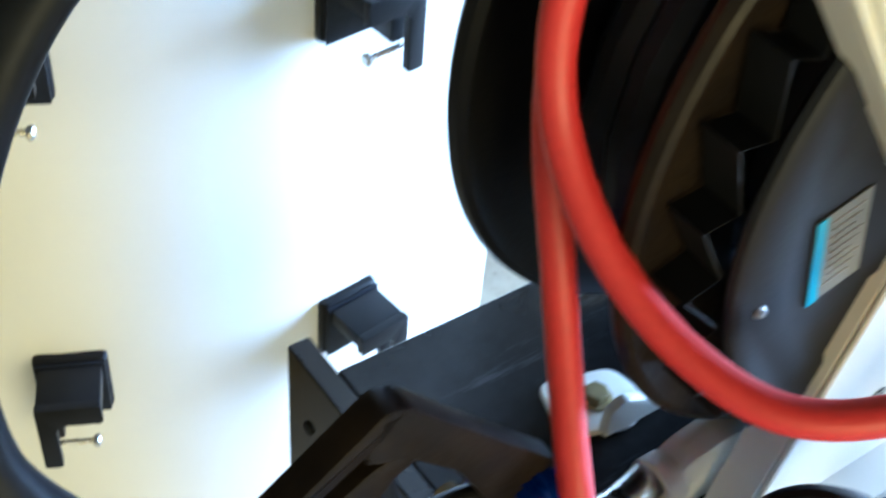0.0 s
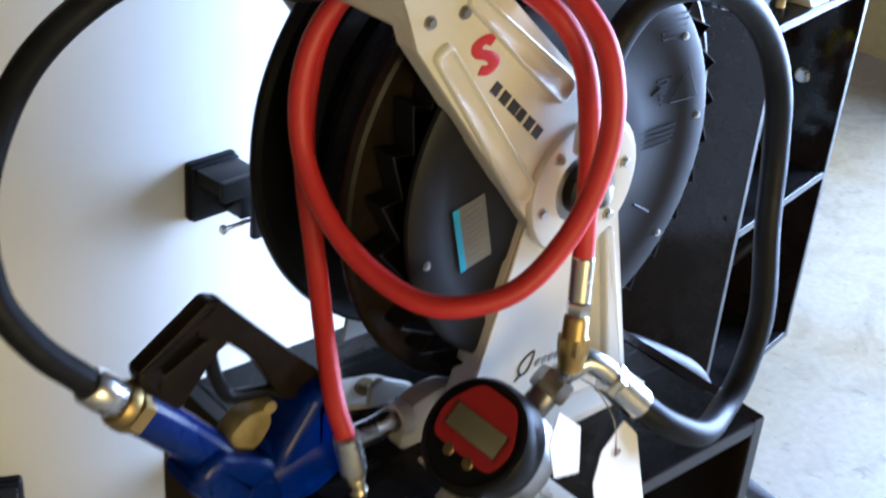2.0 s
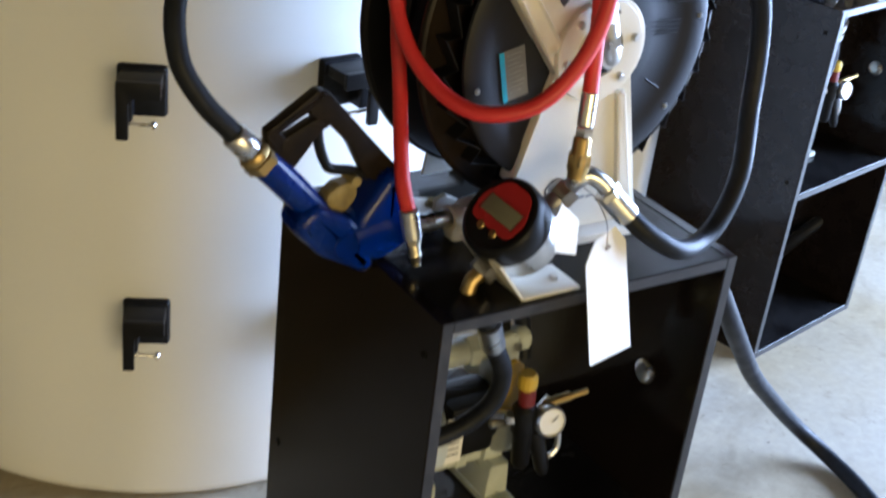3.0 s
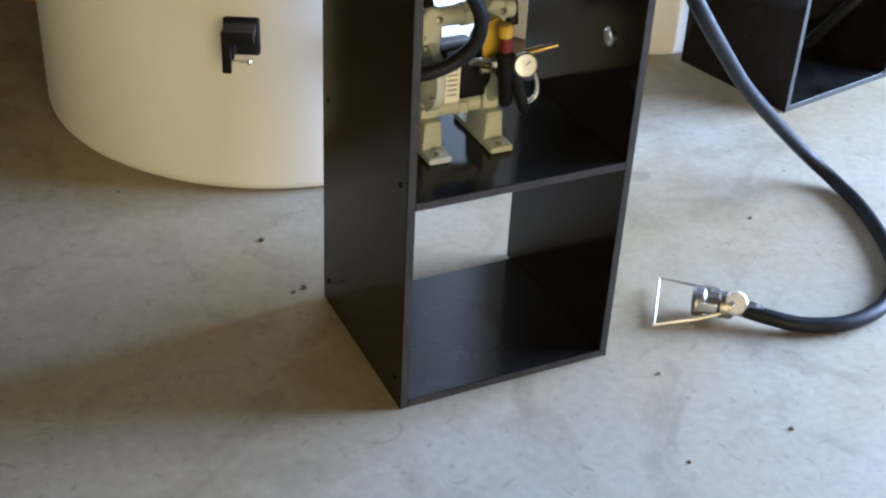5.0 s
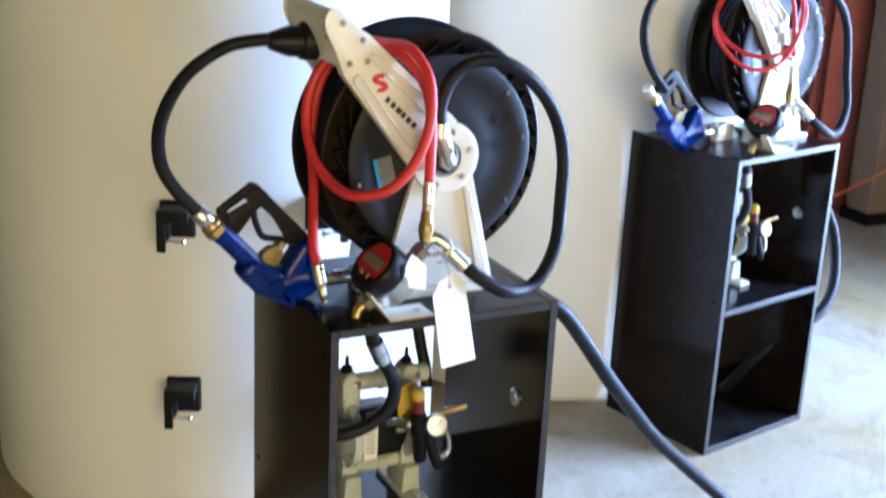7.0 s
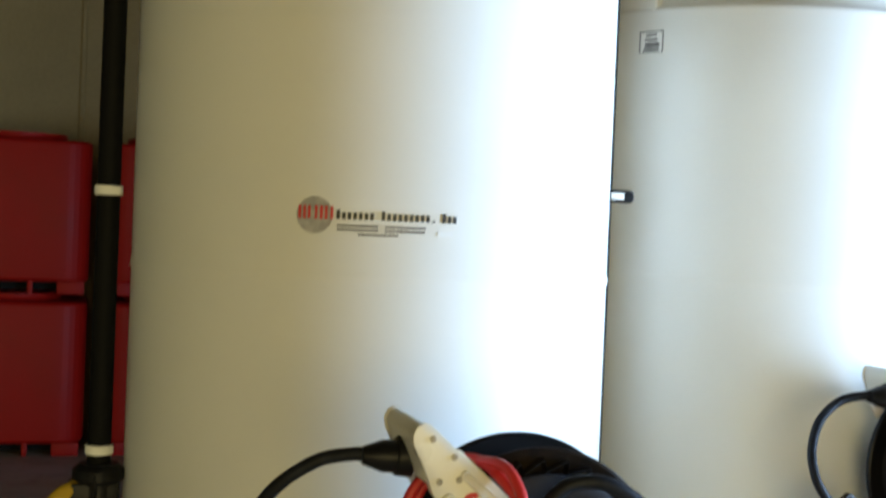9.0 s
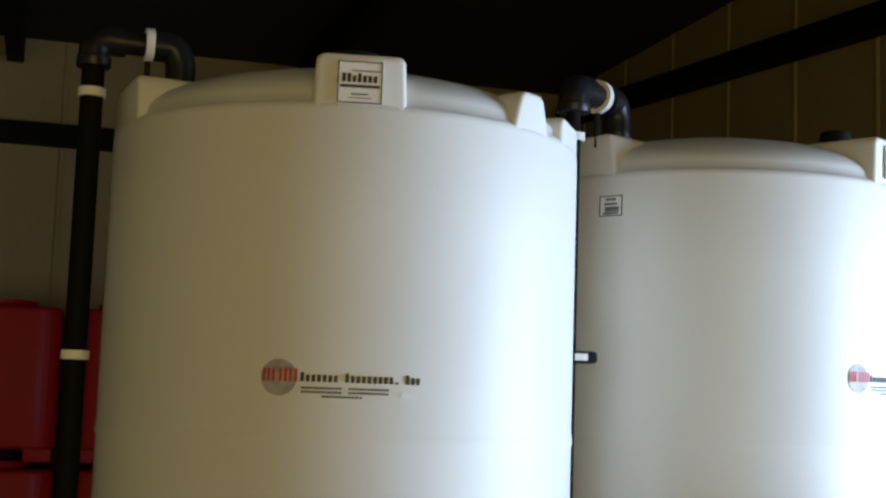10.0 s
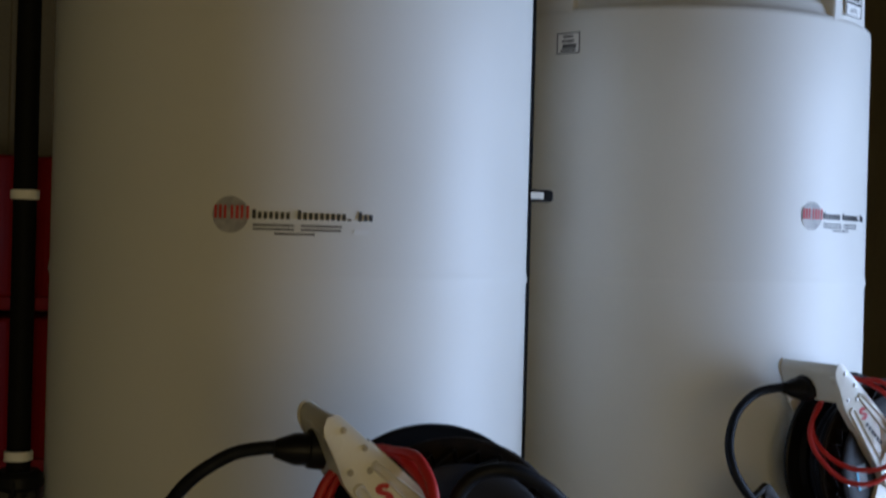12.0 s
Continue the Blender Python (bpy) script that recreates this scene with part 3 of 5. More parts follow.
part("valve_label", b, M_PAPER, pipe_a)
o = thing("hanging_tag", "white card tag hanging from the valve", "tag", at=(-0.49, 1.44, 0.872))
b = BM()
slab(b, rounded([(-0.018, 0.0), (0.018, 0.01), (0.02, -0.15), (-0.02, -0.165)], 0.004), 0, 0.001)
part("card", b, M_PAPER, o)
b = BM()
tube(b, [(0, 0.001, -0.008), (0.005, 0.0, 0.05), (0.03, 0.03, 0.09)], 0.001, 6)
part("string", b, M_PAPER, o)

# clamp holding the riser between the tanks
o = thing("pipe_clamp", "black pipe clamp with a pale insert between the tanks", "clamp", at=(1.003, 1.452, 1.944))
b = BM()
slab(b, rounded([(-0.06, -0.018), (0.012, -0.018), (0.012, 0.018), (-0.06, 0.018)], 0.014), 0, 0.03, 0.003)
part("body", b, M_PLASTIC, o)
b = BM()
box(b, (-0.06, -0.004, -0.01), (-0.02, -0.0005, 0.01), 0.001)
part("insert", b, M_PAPER, o, "pale grey insert")


def wall_bracket(angle, z, hand):
    """A black moulded bracket on the tank: rounded pad, shelf, hooked front plate, clamping screw. hand: the side of its leg."""
    a = radians(angle)
    o = thing("tank_bracket", "black plastic hooked bracket fixed on the tank wall", "bracket", "tank brackets")
    o.matrix_world = Matrix.Translation((A_C[0] + TANK_R * math.cos(a), A_C[1] + TANK_R * math.sin(a), z)) @ Matrix.Rotation(a + math.pi / 2, 4, "Z")
    b = BM()
    box(b, (-0.043, -0.012, -0.088), (0.043, 0.006, 0.004), 0.009, 3)
    part("back_pad", b, M_PLASTIC, o)
    b = BM()
    box(b, (-0.04, -0.017, -0.085), (0.04, -0.0122, 0.0), 0.002)
    part("gasket", b, M_RUBBER, o)
    b = BM()
    box(b, (-0.036, -0.071, -0.024), (0.036, -0.0172, -0.002), 0.003)
    box(b, (hand * 0.036 - 0.012 - hand * 0.012, -0.058, -0.08), (hand * 0.036 + 0.012 - hand * 0.012, -0.0172, -0.022), 0.003)
    part("shelf", b, M_PLASTIC, o)
    b = BM()
    out = [(-0.037, 0.0), (0.037, 0.0), (0.037, -0.03), (-0.008, -0.03), (-0.016, -0.038), (-0.016, -0.104), (-0.037, -0.104)]
    slab(b, rounded([(-x * hand, zz) for x, zz in out], 0.003, 2), -0.082, -0.0715, 0.0015)
    part("front_plate", b, M_PLASTIC, o)
    b = BM()
    rod(b, (hand * 0.02, -0.064, -0.08), (-hand * 0.022, -0.064, -0.081), 0.0032, 8)
    rod(b, (-hand * 0.02, -0.064, -0.081), (-hand * 0.028, -0.064, -0.0813), 0.0075, 10, 0.002)
    part("clamp_screw", b, M_CHROME, o, "bright clamping screw")
    return o


for ang, z, hand in ((-115.9, 0.931, -1), (-115.2, 0.472, -1), (-84.5, 0.935, 1), (-84.0, 0.452, 1)):
    wall_bracket(ang, z, hand)


# ---- red stacked containers by the back wall ----
def container(x, y, z, first=None):
    if first:
        return copy_thing(first, pose(x, y, z))
    o = thing("bulk_container", "red stackable plastic bulk container on the floor", "container", "red bulk containers", at=(x, y, z))
    b = BM()
    m = bmesh.new()
    out = rounded([(-0.57, -0.5), (0.57, -0.5), (0.57, 0.5), (-0.57, 0.5)], 0.22, 8)
    slab(m, out, 0.09, 1.16, 0.04, 3)
    join(b, m, Matrix(((1, 0, 0, 0), (0, 0, 1, 0), (0, 1, 0, 0), (0, 0, 0, 1))))
    part("body", b, M_DRUM, o)
    b = BM()
    lathe(b, [(0.3, 0), (0.36, 0.0), (0.38, 0.03), (0.38, 0.06), (0.3, 0.06)], (0, 0, 1.155))
    part("top_rim", b, M_DRUM, o)
    for x2 in (-0.44, -0.147, 0.147, 0.44):
        b = BM()
        box(b, (x2 - 0.02 if abs(x2) < 0.3 else x2 - 0.1, -0.5, 0.0), (x2 + 0.02 if abs(x2) < 0.3 else x2 + 0.1, 0.5, 0.1), 0.012)
        part("foot", b, M_DRUM, o)
    # solid black block between the feet paints the shade of the open fork slots
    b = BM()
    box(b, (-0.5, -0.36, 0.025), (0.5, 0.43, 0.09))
    part("fork_slot_shade", b, M_STEEL, o, "black filler block for the shade inside the fork openings")
    return o


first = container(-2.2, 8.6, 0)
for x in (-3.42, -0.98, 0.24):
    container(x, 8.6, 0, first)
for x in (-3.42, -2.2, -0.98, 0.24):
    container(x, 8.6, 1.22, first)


# ---- dispensing stand ----
SW, SD, SH, ST, SHELF = 0.48, 0.424, 0.94, 0.018, 0.474


def stand():
    o = thing("shelf_stand", "black melamine two-tier open stand on the concrete floor", "shelf", "dispensing stands")
    for x in (0, SW - ST):
        b = BM()
        box(b, (x, 0, 0), (x + ST, SD, SH), 0.0012, 1)
        part("side_panel", b, M_MELAMINE, o)
    for nm, z0, mat, lb in (("top", SH - ST, M_DUSTY, "dusty scratched black top board"), ("middle_shelf", SHELF - ST, M_SHELF, "scuffed black shelf board"), ("bottom_board", 0.0, M_SHELF, "scuffed black bottom board")):
        b = BM()
        box(b, (ST + 0.0005, 0.001, z0), (SW - ST - 0.0005, SD - 0.038, z0 + ST - 0.0005), 0.0012, 1)
        part(nm, b, mat, o, lb)
    # worn edge strips on the front
    b = BM()
    box(b, (0.0015, -0.0012, 0.001), (ST - 0.0015, 0.0002, SH - 0.001))
    part("edge_strip", b, M_EDGE, o, "worn edge banding")
    b = BM()
    box(b, (SW - ST + 0.0015, -0.0012, 0.001), (SW - 0.0015, 0.0002, SH - 0.001))
    part("edge_strip", b, M_EDGE, o, "worn edge banding")
    for z0 in (SH - ST, SHELF - ST, 0.0):
        b = BM()
        box(b, (ST, -0.0012, z0 + 0.0015), (SW - ST, 0.0002, z0 + ST - 0.0015))
        part("edge_strip", b, M_EDGE, o, "worn edge banding")
    for z in (0.06, 0.5, 0.88):
        for y in (0.03, SD - 0.03):
            b = BM()
            lathe(b, [(0, 0), (0.006, 0), (0.005, 0.002), (0, 0.0022)], (0.0, y, z), (-1, 0, 0), 10)
            part("screw_head", b, M_STEEL, o)
    b = BM()
    lathe(b, [(0, 0), (0.019, 0), (0.019, 0.003), (0.015, 0.005), (0.009, 0.003), (0, 0.003)], (SW - ST - 0.0002, 0.105, 0.69), (-1, 0, 0), 24)
    part("grommet", b, M_CHROME, o, "bright round metal grommet")
    return o


HX, HZ = 0.283, 1.212      # the reel's hub


def reel():
    o = thing("hose_reel", "black hose reel on a cream steel pedestal and arm", "hose reel", "hose reels", at=(HX, 0.25, SH))
    inv = Matrix.Translation((-HX, -0.25, -SH))

    def put(name, bm, mat, label="", parent=None, smooth=35):
        bmesh.ops.transform(bm, matrix=inv, verts=bm.verts)
        return part(name, bm, mat, parent or o, label, smooth)

    way = (0, 1, 0)
    hub = (HX, 0, HZ)
    # rear flange: a deep dish with a rolled rim
    b = BM()
    lathe(b, [(0.05, 0.285), (0.15, 0.287), (0.185, 0.292), (0.195, 0.306), (0.226, 0.311), (0.236, 0.308), (0.2405, 0.312), (0.242, 0.319), (0.238, 0.325), (0.2, 0.321), (0.185, 0.325), (0.15, 0.328), (0.05, 0.328), (0.05, 0.285)], hub, way, 96)
    put("rear_flange", b, M_PLASTIC, "smooth black plastic flange")
    b = BM()
    lathe(b, [(0.11, 0.16), (0.115, 0.2), (0.115, 0.3), (0.1, 0.3), (0.1, 0.16), (0.11, 0.16)], hub, way, 64)
    put("drum", b, M_PLASTIC)
    # coiled hose on the drum: one long winding, layer on layer
    b = BM()
    pts = []
    for lay, (rr, y0, y1, turns) in enumerate(((0.128, 0.222, 0.275, 3), (0.156, 0.27, 0.224, 2), (0.184, 0.226, 0.27, 2))):
        for t in range(turns * 24):
            f = t / (turns * 24)
            pts.append((HX + rr * math.cos(t * math.pi / 12), y0 + (y1 - y0) * f, HZ + rr * math.sin(t * math.pi / 12)))
    tube(b, pts, 0.0145, 10, curved=False)
    put("coiled_hose", b, M_RUBBER, "black rubber hose wound on the drum")
    # front flange: plain disc, with a zigzag of stiffening ribs behind its edge
    b = BM()
    lathe(b, [(0.05, 0.143), (0.1, 0.143), (0.105, 0.1455), (0.155, 0.1455), (0.16, 0.143), (0.188, 0.143), (0.194, 0.146), (0.195, 0.15), (0.19, 0.155), (0.05, 0.155), (0.05, 0.143)], hub, way, 96)
    put("front_disc", b, M_DISC, "charcoal plastic disc with raised warnings")
    b = BM()
    n = 30
    inner, outer = [], []
    for k in range(2 * n):
        a = math.pi * k / n
        r = 0.218 if k % 2 == 0 else 0.196
        inner.append((r, a + (0.02 - math.pi / n if k % 2 == 0 else 0.0)))
    for y0, y1, dr in ((0.154, 0.178, 0.0018),):
        vs = []
        for r, a in inner:
            ca, sa = math.cos(a), math.sin(a)
            vs.append([b.verts.new((HX + (r + d) * ca, y, HZ + (r + d) * sa)) for d in (-dr / 2, dr / 2) for y in (y0, y1)])
        for k in range(len(vs)):
            p, q = vs[k], vs[(k + 1) % len(vs)]
            for i, j in ((0, 1), (1, 3), (3, 2), (2, 0)):
                b.faces.new((p[i], p[j], q[j], q[i]))
    put("rib_ring", b, M_PLASTIC, "zigzag of stiffening ribs", smooth=0)
    b = BM()
    lathe(b, [(0.16, 0.182), (0.222, 0.18), (0.231, 0.177), (0.235, 0.179), (0.237, 0.184), (0.2345, 0.19), (0.2, 0.192), (0.16, 0.193), (0.16, 0.182)], hub, way, 96)
    put("front_flange", b, M_GUARD)
    # small bolts and raised marks on the disc
    for a in (195, 125, 40, 8, 325, 250):
        b = BM()
        screw(b, (HX + 0.178 * math.cos(radians(a)), 0.143, HZ + 0.178 * math.sin(radians(a))), (0, -1, 0), 0.0028, 0.003)
        put("bolt", b, M_CHROME, "bright disc bolt")
    at = Matrix.Translation((HX + 0.15, 0.1434, HZ + 0.06))
    b = BM()
    tri = [(0.0, 0.021), (0.021, -0.014), (-0.021, -0.014)]
    for i in range(3):
        p, q = Vector(tri[i]), Vector(tri[(i + 1) % 3])
        rod(b, (p.x, 0, p.y), (q.x, 0, q.y), 0.0008, 6)
    bmesh.ops.transform(b, matrix=at, verts=b.verts)
    put("warning_triangle", b, M_DISC, "raised warning triangle")
    for x0, x1, z0, n, st in ((-0.045, -0.026, 0.012, 6, 0.005), (-0.06, -0.005, -0.04, 4, 0.006), (-0.055, -0.012, 0.078, 5, 0.006)):
        for k in range(n):
            b = BM()
            box(b, (x0 + 0.002 * k, -0.0004, z0 - k * st), (x1 - 0.001 * k, 0.0008, z0 + 0.0018 - k * st))
            bmesh.ops.transform(b, matrix=at, verts=b.verts)
            put("embossed_line", b, M_DISC)
    for a in (150, 30, 270, 330):
        b = BM()
        rod(b, (HX + 0.118 * math.cos(radians(a)), 0.1449, HZ + 0.118 * math.sin(radians(a))), (HX + 0.148 * math.cos(radians(a)), 0.1449, HZ + 0.148 * math.sin(radians(a))), 0.0013, 6)
        put("embossed_line", b, M_DISC)
    # data label on the disc
    b = BM()
    m = bmesh.new()
    box(m, (-0.019, -0.0006, -0.034), (0.019, 0.0, 0.034))
    join(b, m, Matrix.Translation((0.164, 0.1448, 1.183)) @ Matrix.Rotation(radians(-14), 4, "Y"))
    lab = put("data_label", b, M_SILVERLAB, "silver data label with a cyan edge")
    b = BM()
    m = bmesh.new()
    box(m, (-0.019, -0.0012, -0.034), (-0.012, -0.0007, 0.034))
    join(b, m, Matrix.Translation((0.164, 0.1448, 1.183)) @ Matrix.Rotation(radians(-14), 4, "Y"))
    put("label_stripe", b, M_CYAN, "cyan stripe", lab)
    b = BM()
    m = bmesh.new()
    for k in range(9):
        box(m, (-0.008, -0.0012, 0.026 - k * 0.0062), (0.015 - (k % 3) * 0.003, -0.0007, 0.0268 - k * 0.0062))
    join(b, m, Matrix.Translation((0.164, 0.1448, 1.183)) @ Matrix.Rotation(radians(-14), 4, "Y"))
    put("label_print", b, M_GREYINK, "", lab)

    # pedestal: tapered plate with folded flanges
    zf = SH
    b = BM()
    slab(b, rounded([(0.155, zf + 0.012), (0.402, zf + 0.012), (0.338, 1.2), (0.225, 1.2)], 0.004, 2), 0.132, 0.136, 0.0012, 1)
    ped = put("pedestal", b, M_CREAM, "cream painted steel pedestal plate")
    for x0, x1, w in ((0.155, 0.225, 1), (0.402, 0.338, -1)):
        b = BM()
        slab(b, [(x0, zf + 0.012), (x0 + 0.004 * w, zf + 0.012), (x1 + 0.004 * w, 1.2), (x1, 1.2)], 0.1365, 0.165, 0.001, 1)
        put("side_flange", b, M_CREAM, "", ped)
    b = BM()
    slab(b, rounded([(0.362, zf + 0.02), (0.39, zf + 0.02), (0.337, 1.15), (0.322, 1.15)], 0.006), 0.124, 0.1335, 0.004, 2)
    put("raised_rib", b, M_CREAM, "", ped)
    b = BM()
    for k in range(4):
        slab(b, [(0.256 + 0.009 * k, 1.012), (0.262 + 0.009 * k, 1.0135), (0.2625 + 0.009 * k, 1.0205), (0.2565 + 0.009 * k, 1.019)], 0.1308, 0.1318)
    for x in (0.276, 0.292, 0.306):
        slab(b, [(x, 0.996), (x + 0.01, 0.997), (x + 0.01, 1.0), (x, 0.999)], 0.1308, 0.1318)
    put("lettering", b, M_GREYINK, "grey printed bars", ped)
    b = BM()
    tube(b, [(0.236, 0.1314, 1.008), (0.233, 0.1314, 1.018), (0.24, 0.1314, 1.027), (0.252, 0.1314, 1.032), (0.25, 0.1314, 1.02), (0.244, 0.1314, 1.01), (0.236, 0.1314, 1.008), (0.229, 0.1314, 1.004)], 0.0015, 6)
    for v in b.verts:
        v.co.y = 0.1314 + (v.co.y - 0.1314) * 0.3
    put("emblem", b, M_INK, "dark printed ring", ped)
    # rear pedestal and base
    b = BM()
    slab(b, [(0.18, zf + 0.012), (0.37, zf + 0.012), (0.335, 1.2), (0.215, 1.2)], 0.345, 0.35, 0.001, 1)
    put("rear_pedestal", b, M_CREAM)
    b = BM()
    box(b, (0.15, 0.105, zf), (0.405, 0.165, zf + 0.012), 0.002)
    box(b, (0.25, 0.34, zf), (0.385, 0.38, zf + 0.012), 0.002)
    box(b, (0.27, 0.16, zf), (0.31, 0.35, zf + 0.008), 0.002)
    put("base", b, M_CREAM)
    b = BM()
    m = bmesh.new()
    slab(m, rounded([(0.112, 0.255), (0.16, 0.236), (0.186, 0.25), (0.18, 0.285), (0.126, 0.3)], 0.01), 0, 0.006, 0.002)
    join(b, m, Matrix(((1, 0, 0, 0), (0, 0, 1, 0), (0, 1, 0, zf), (0, 0, 0, 1))))
    slab(b, rounded([(0.135, zf + 0.005), (0.136, zf + 0.03), (0.15, zf + 0.036), (0.19, zf + 0.014), (0.196, zf + 0.005)], 0.004), 0.238, 0.246, 0.002, 2)
    tab = put("foot_tab", b, M_CREAM, "cream cast foot tab")
    b = BM()
    nut(b, (0.152, 0.268, zf + 0.006), (0, 0, 1), 0.009, 0.009)
    lathe(b, [(0.012, 0), (0.012, 0.002), (0, 0.0021)], (0.152, 0.268, zf + 0.006), seg=16)
    put("foot_bolt", b, M_TAN, "yellow zinc bolt", tab)

    # arm: plate, folded edges, pressed channels
    circle = [(HX + 0.069 * math.cos(radians(a)), HZ + 0.07 * math.sin(radians(a))) for a in range(75, -146, -11)]
    outline = [(0.028, 1.478), (0.034, 1.494), (0.046, 1.501), (0.058, 1.498), (0.11, 1.452)] + circle + [(0.067, 1.378), (0.057, 1.405), (0.046, 1.43), (0.03, 1.462)]
    b = BM()
    slab(b, outline, 0.124, 0.1285, 0.0014, 2)
    arm = put("arm", b, M_CREAM, "cream pressed steel arm")
    b = BM()
    low = [(0.03, 1.462), (0.046, 1.43), (0.057, 1.405), (0.067, 1.378), circle[-1]]
    for p, q in [((0.11, 1.452), circle[0])] + list(zip(low, low[1:])):
        p, q = Vector(p), Vector(q)
        d = (q - p).normalized()
        nrm = Vector((-d.y, d.x))
        if nrm.dot(Vector((HX, HZ + 0.1)) - p) < 0:
            nrm = -nrm
        e = nrm * 0.0035
        slab(b, [tuple(p), tuple(q), tuple(q + e), tuple(p + e)], 0.1285, 0.15)
    put("folded_edge", b, M_CREAM, "", arm)
    # raised channels along the arm
    for u0, v0, u1, v1, w0, w1 in ((0.088, 1.378, 0.208, 1.214, 0.011, 0.014), (0.116, 1.416, 0.245, 1.308, 0.008, 0.015)):
        p, q = Vector((u0, v0)), Vector((u1, v1))
        d = (q - p).normalized()
        nrm = Vector((-d.y, d.x))
        b = BM()
        edge = [p - nrm * w0, q - nrm * w1, q + nrm * w1, p + nrm * w0]
        ring = rounded([tuple(c) for c in edge], 0.016, 5)
        cen = sum((Vector(c) for c in ring), Vector((0, 0))) / len(ring)
        rows = []
        for sc, y in ((1.0, 0.1245), (0.97, 0.1222), (0.9, 0.1196), (0.8, 0.1186), (0.72, 0.1196), (0.62, 0.1225), (0.52, 0.1236)):
            row = []
            for c in ring:
                c = Vector(c)
                along = (c - cen).dot(d)
                side = (c - cen).dot(nrm)
                k = 1 - (1 - sc) * 0.25
                pt = cen + d * along * k + nrm * side * sc
                row.append(b.verts.new((pt.x, y, pt.y)))
            rows.append(row)
        for r0, r1 in zip(rows, rows[1:]):
            for k in range(len(ring)):
                b.faces.new((r0[k], r0[(k + 1) % len(ring)], r1[(k + 1) % len(ring)], r1[k]))
        b.faces.new(rows[-1])
        put("pressed_channel", b, M_CREAM, "", arm, 60)
    for x, z in ((0.063, 1.473), (0.102, 1.442), (0.077, 1.4), (0.112, 1.403)):
        b = BM()
        screw(b, (x, 0.124, z), (0, -1, 0), 0.0044, 0.0045)
        put("arm_bolt", b, M_DULL, "dark hex bolt", arm)
    # emblem and lettering bars along the arm
    b = BM()
    tube(b, [(0.146, 0.1232, 1.376), (0.138, 0.1232, 1.38), (0.129, 0.1232, 1.374), (0.131, 0.1232, 1.364), (0.143, 0.1232, 1.358), (0.149, 0.1232, 1.349), (0.143, 0.1232, 1.34), (0.134, 0.1232, 1.342)], 0.0064, 8)
    for v in b.verts:
        v.co.y = 0.1236 + (v.co.y - 0.1232) * 0.15
        v.co.z = 1.363 + (v.co.z - 1.36) * 0.68
    put("emblem", b, M_REDINK, "red printed emblem", arm)
    b = BM()
    d = Vector((0.22 - 0.152, 1.271 - 1.334)).normalized()
    nrm = Vector((-d.y, d.x))
    p = Vector((0.151, 1.334))
    for k, (w, h) in enumerate(((0.011, 0.012), (0.012, 0.012), (0.014, 0.012), (0.011, 0.012), (0.012, 0.012), (0.012, 0.012))):
        s = p + d * (k * 0.0148)
        e = s + d * w
        slab(b, [tuple(s - nrm * 0.0055), tuple(e - d * 0.0015 - nrm * 0.0055), tuple(e - d * 0.0015 + nrm * 0.0055), tuple(s + nrm * 0.0055)], 0.1228, 0.1238)
    put("lettering", b, M_INK, "dark printed bars", arm)
    # rear arm and the roller head that joins both
    b = BM()
    slab(b, outline, 0.335, 0.3395, 0.0014, 1)
    put("rear_arm", b, M_CREAM)
    b = BM()
    slab(b, rounded([(0.03, 1.478), (0.046, 1.5), (0.066, 1.488), (0.085, 1.45), (0.082, 1.42), (0.066, 1.385), (0.05, 1.42)], 0.012), 0.129, 0.334, 0.003)
    head = put("roller_head", b, M_CREAM, "cream hood over the hose outlet")
    b = BM()
    lathe(b, [(0, 0), (0.022, 0), (0.034, 0.004), (0.0365, 0.01), (0.0365, 0.034), (0, 0.034)], (0.026, 0.25, 1.424), (1, 0, -0.1), 28)
    put("outlet_block", b, M_PLASTIC, "black round hose outlet", head)
    # hub: boss ring, bolts, swivel
    gx = HX - 0.008
    boss = (gx, 0, HZ)
    b = BM()
    lathe(b, [(0.036, 0.1185), (0.064, 0.1165), (0.0665, 0.117), (0.068, 0.119), (0.0685, 0.1236), (0.036, 0.1236), (0.036, 0.1185)], boss, way, 48)
    hubp = put("hub_ring", b, M_CREAM, "cream boss ring round the hub")
    for a in (135, 75, 15, -45, -105, -165):
        b = BM()
        screw(b, (gx + 0.054 * math.cos(radians(a)), 0.117, HZ + 0.053 * math.sin(radians(a))), (0, -1, 0), 0.0048, 0.004)
        put("hub_bolt", b, M_CHROME, "", hubp)
    b = BM()
    lathe(b, [(0, 0.12), (0.03, 0.12), (0.034, 0.121), (0.0355, 0.123), (0.0355, 0.142), (0, 0.142)], boss, way, 32)
    put("swivel_flange", b, M_DULL, "grey swivel flange", hubp)
    b = BM()
    lathe(b, [(0, 0.106), (0.022, 0.106), (0.0265, 0.109), (0.0265, 0.121), (0, 0.121)], boss, way, 24)
    put("swivel_collar", b, M_PLASTIC, "black swivel collar", hubp)
    b = BM()
    nut(b, (gx - 0.002, 0.1065, HZ + 0.001), (0, -1, 0), 0.0195, 0.012)
    tube(b, [(gx, 0.1, HZ), (gx, 0.098, HZ), (gx - 0.004, 0.095, HZ + 0.008), (gx - 0.01, 0.094, HZ + 0.022)], 0.012, 14)
    rod(b, (gx - 0.009, 0.095, HZ + 0.02), (gx - 0.026, 0.095, HZ + 0.07), 0.0145, 14, 0.002)
    nut(b, (gx - 0.008, 0.095, HZ + 0.016), (-0.33, 0.02, 1), 0.0165, 0.016)
    put("swivel_elbow", b, M_CHROME, "bright elbow and hose ferrule", hubp)
    return o


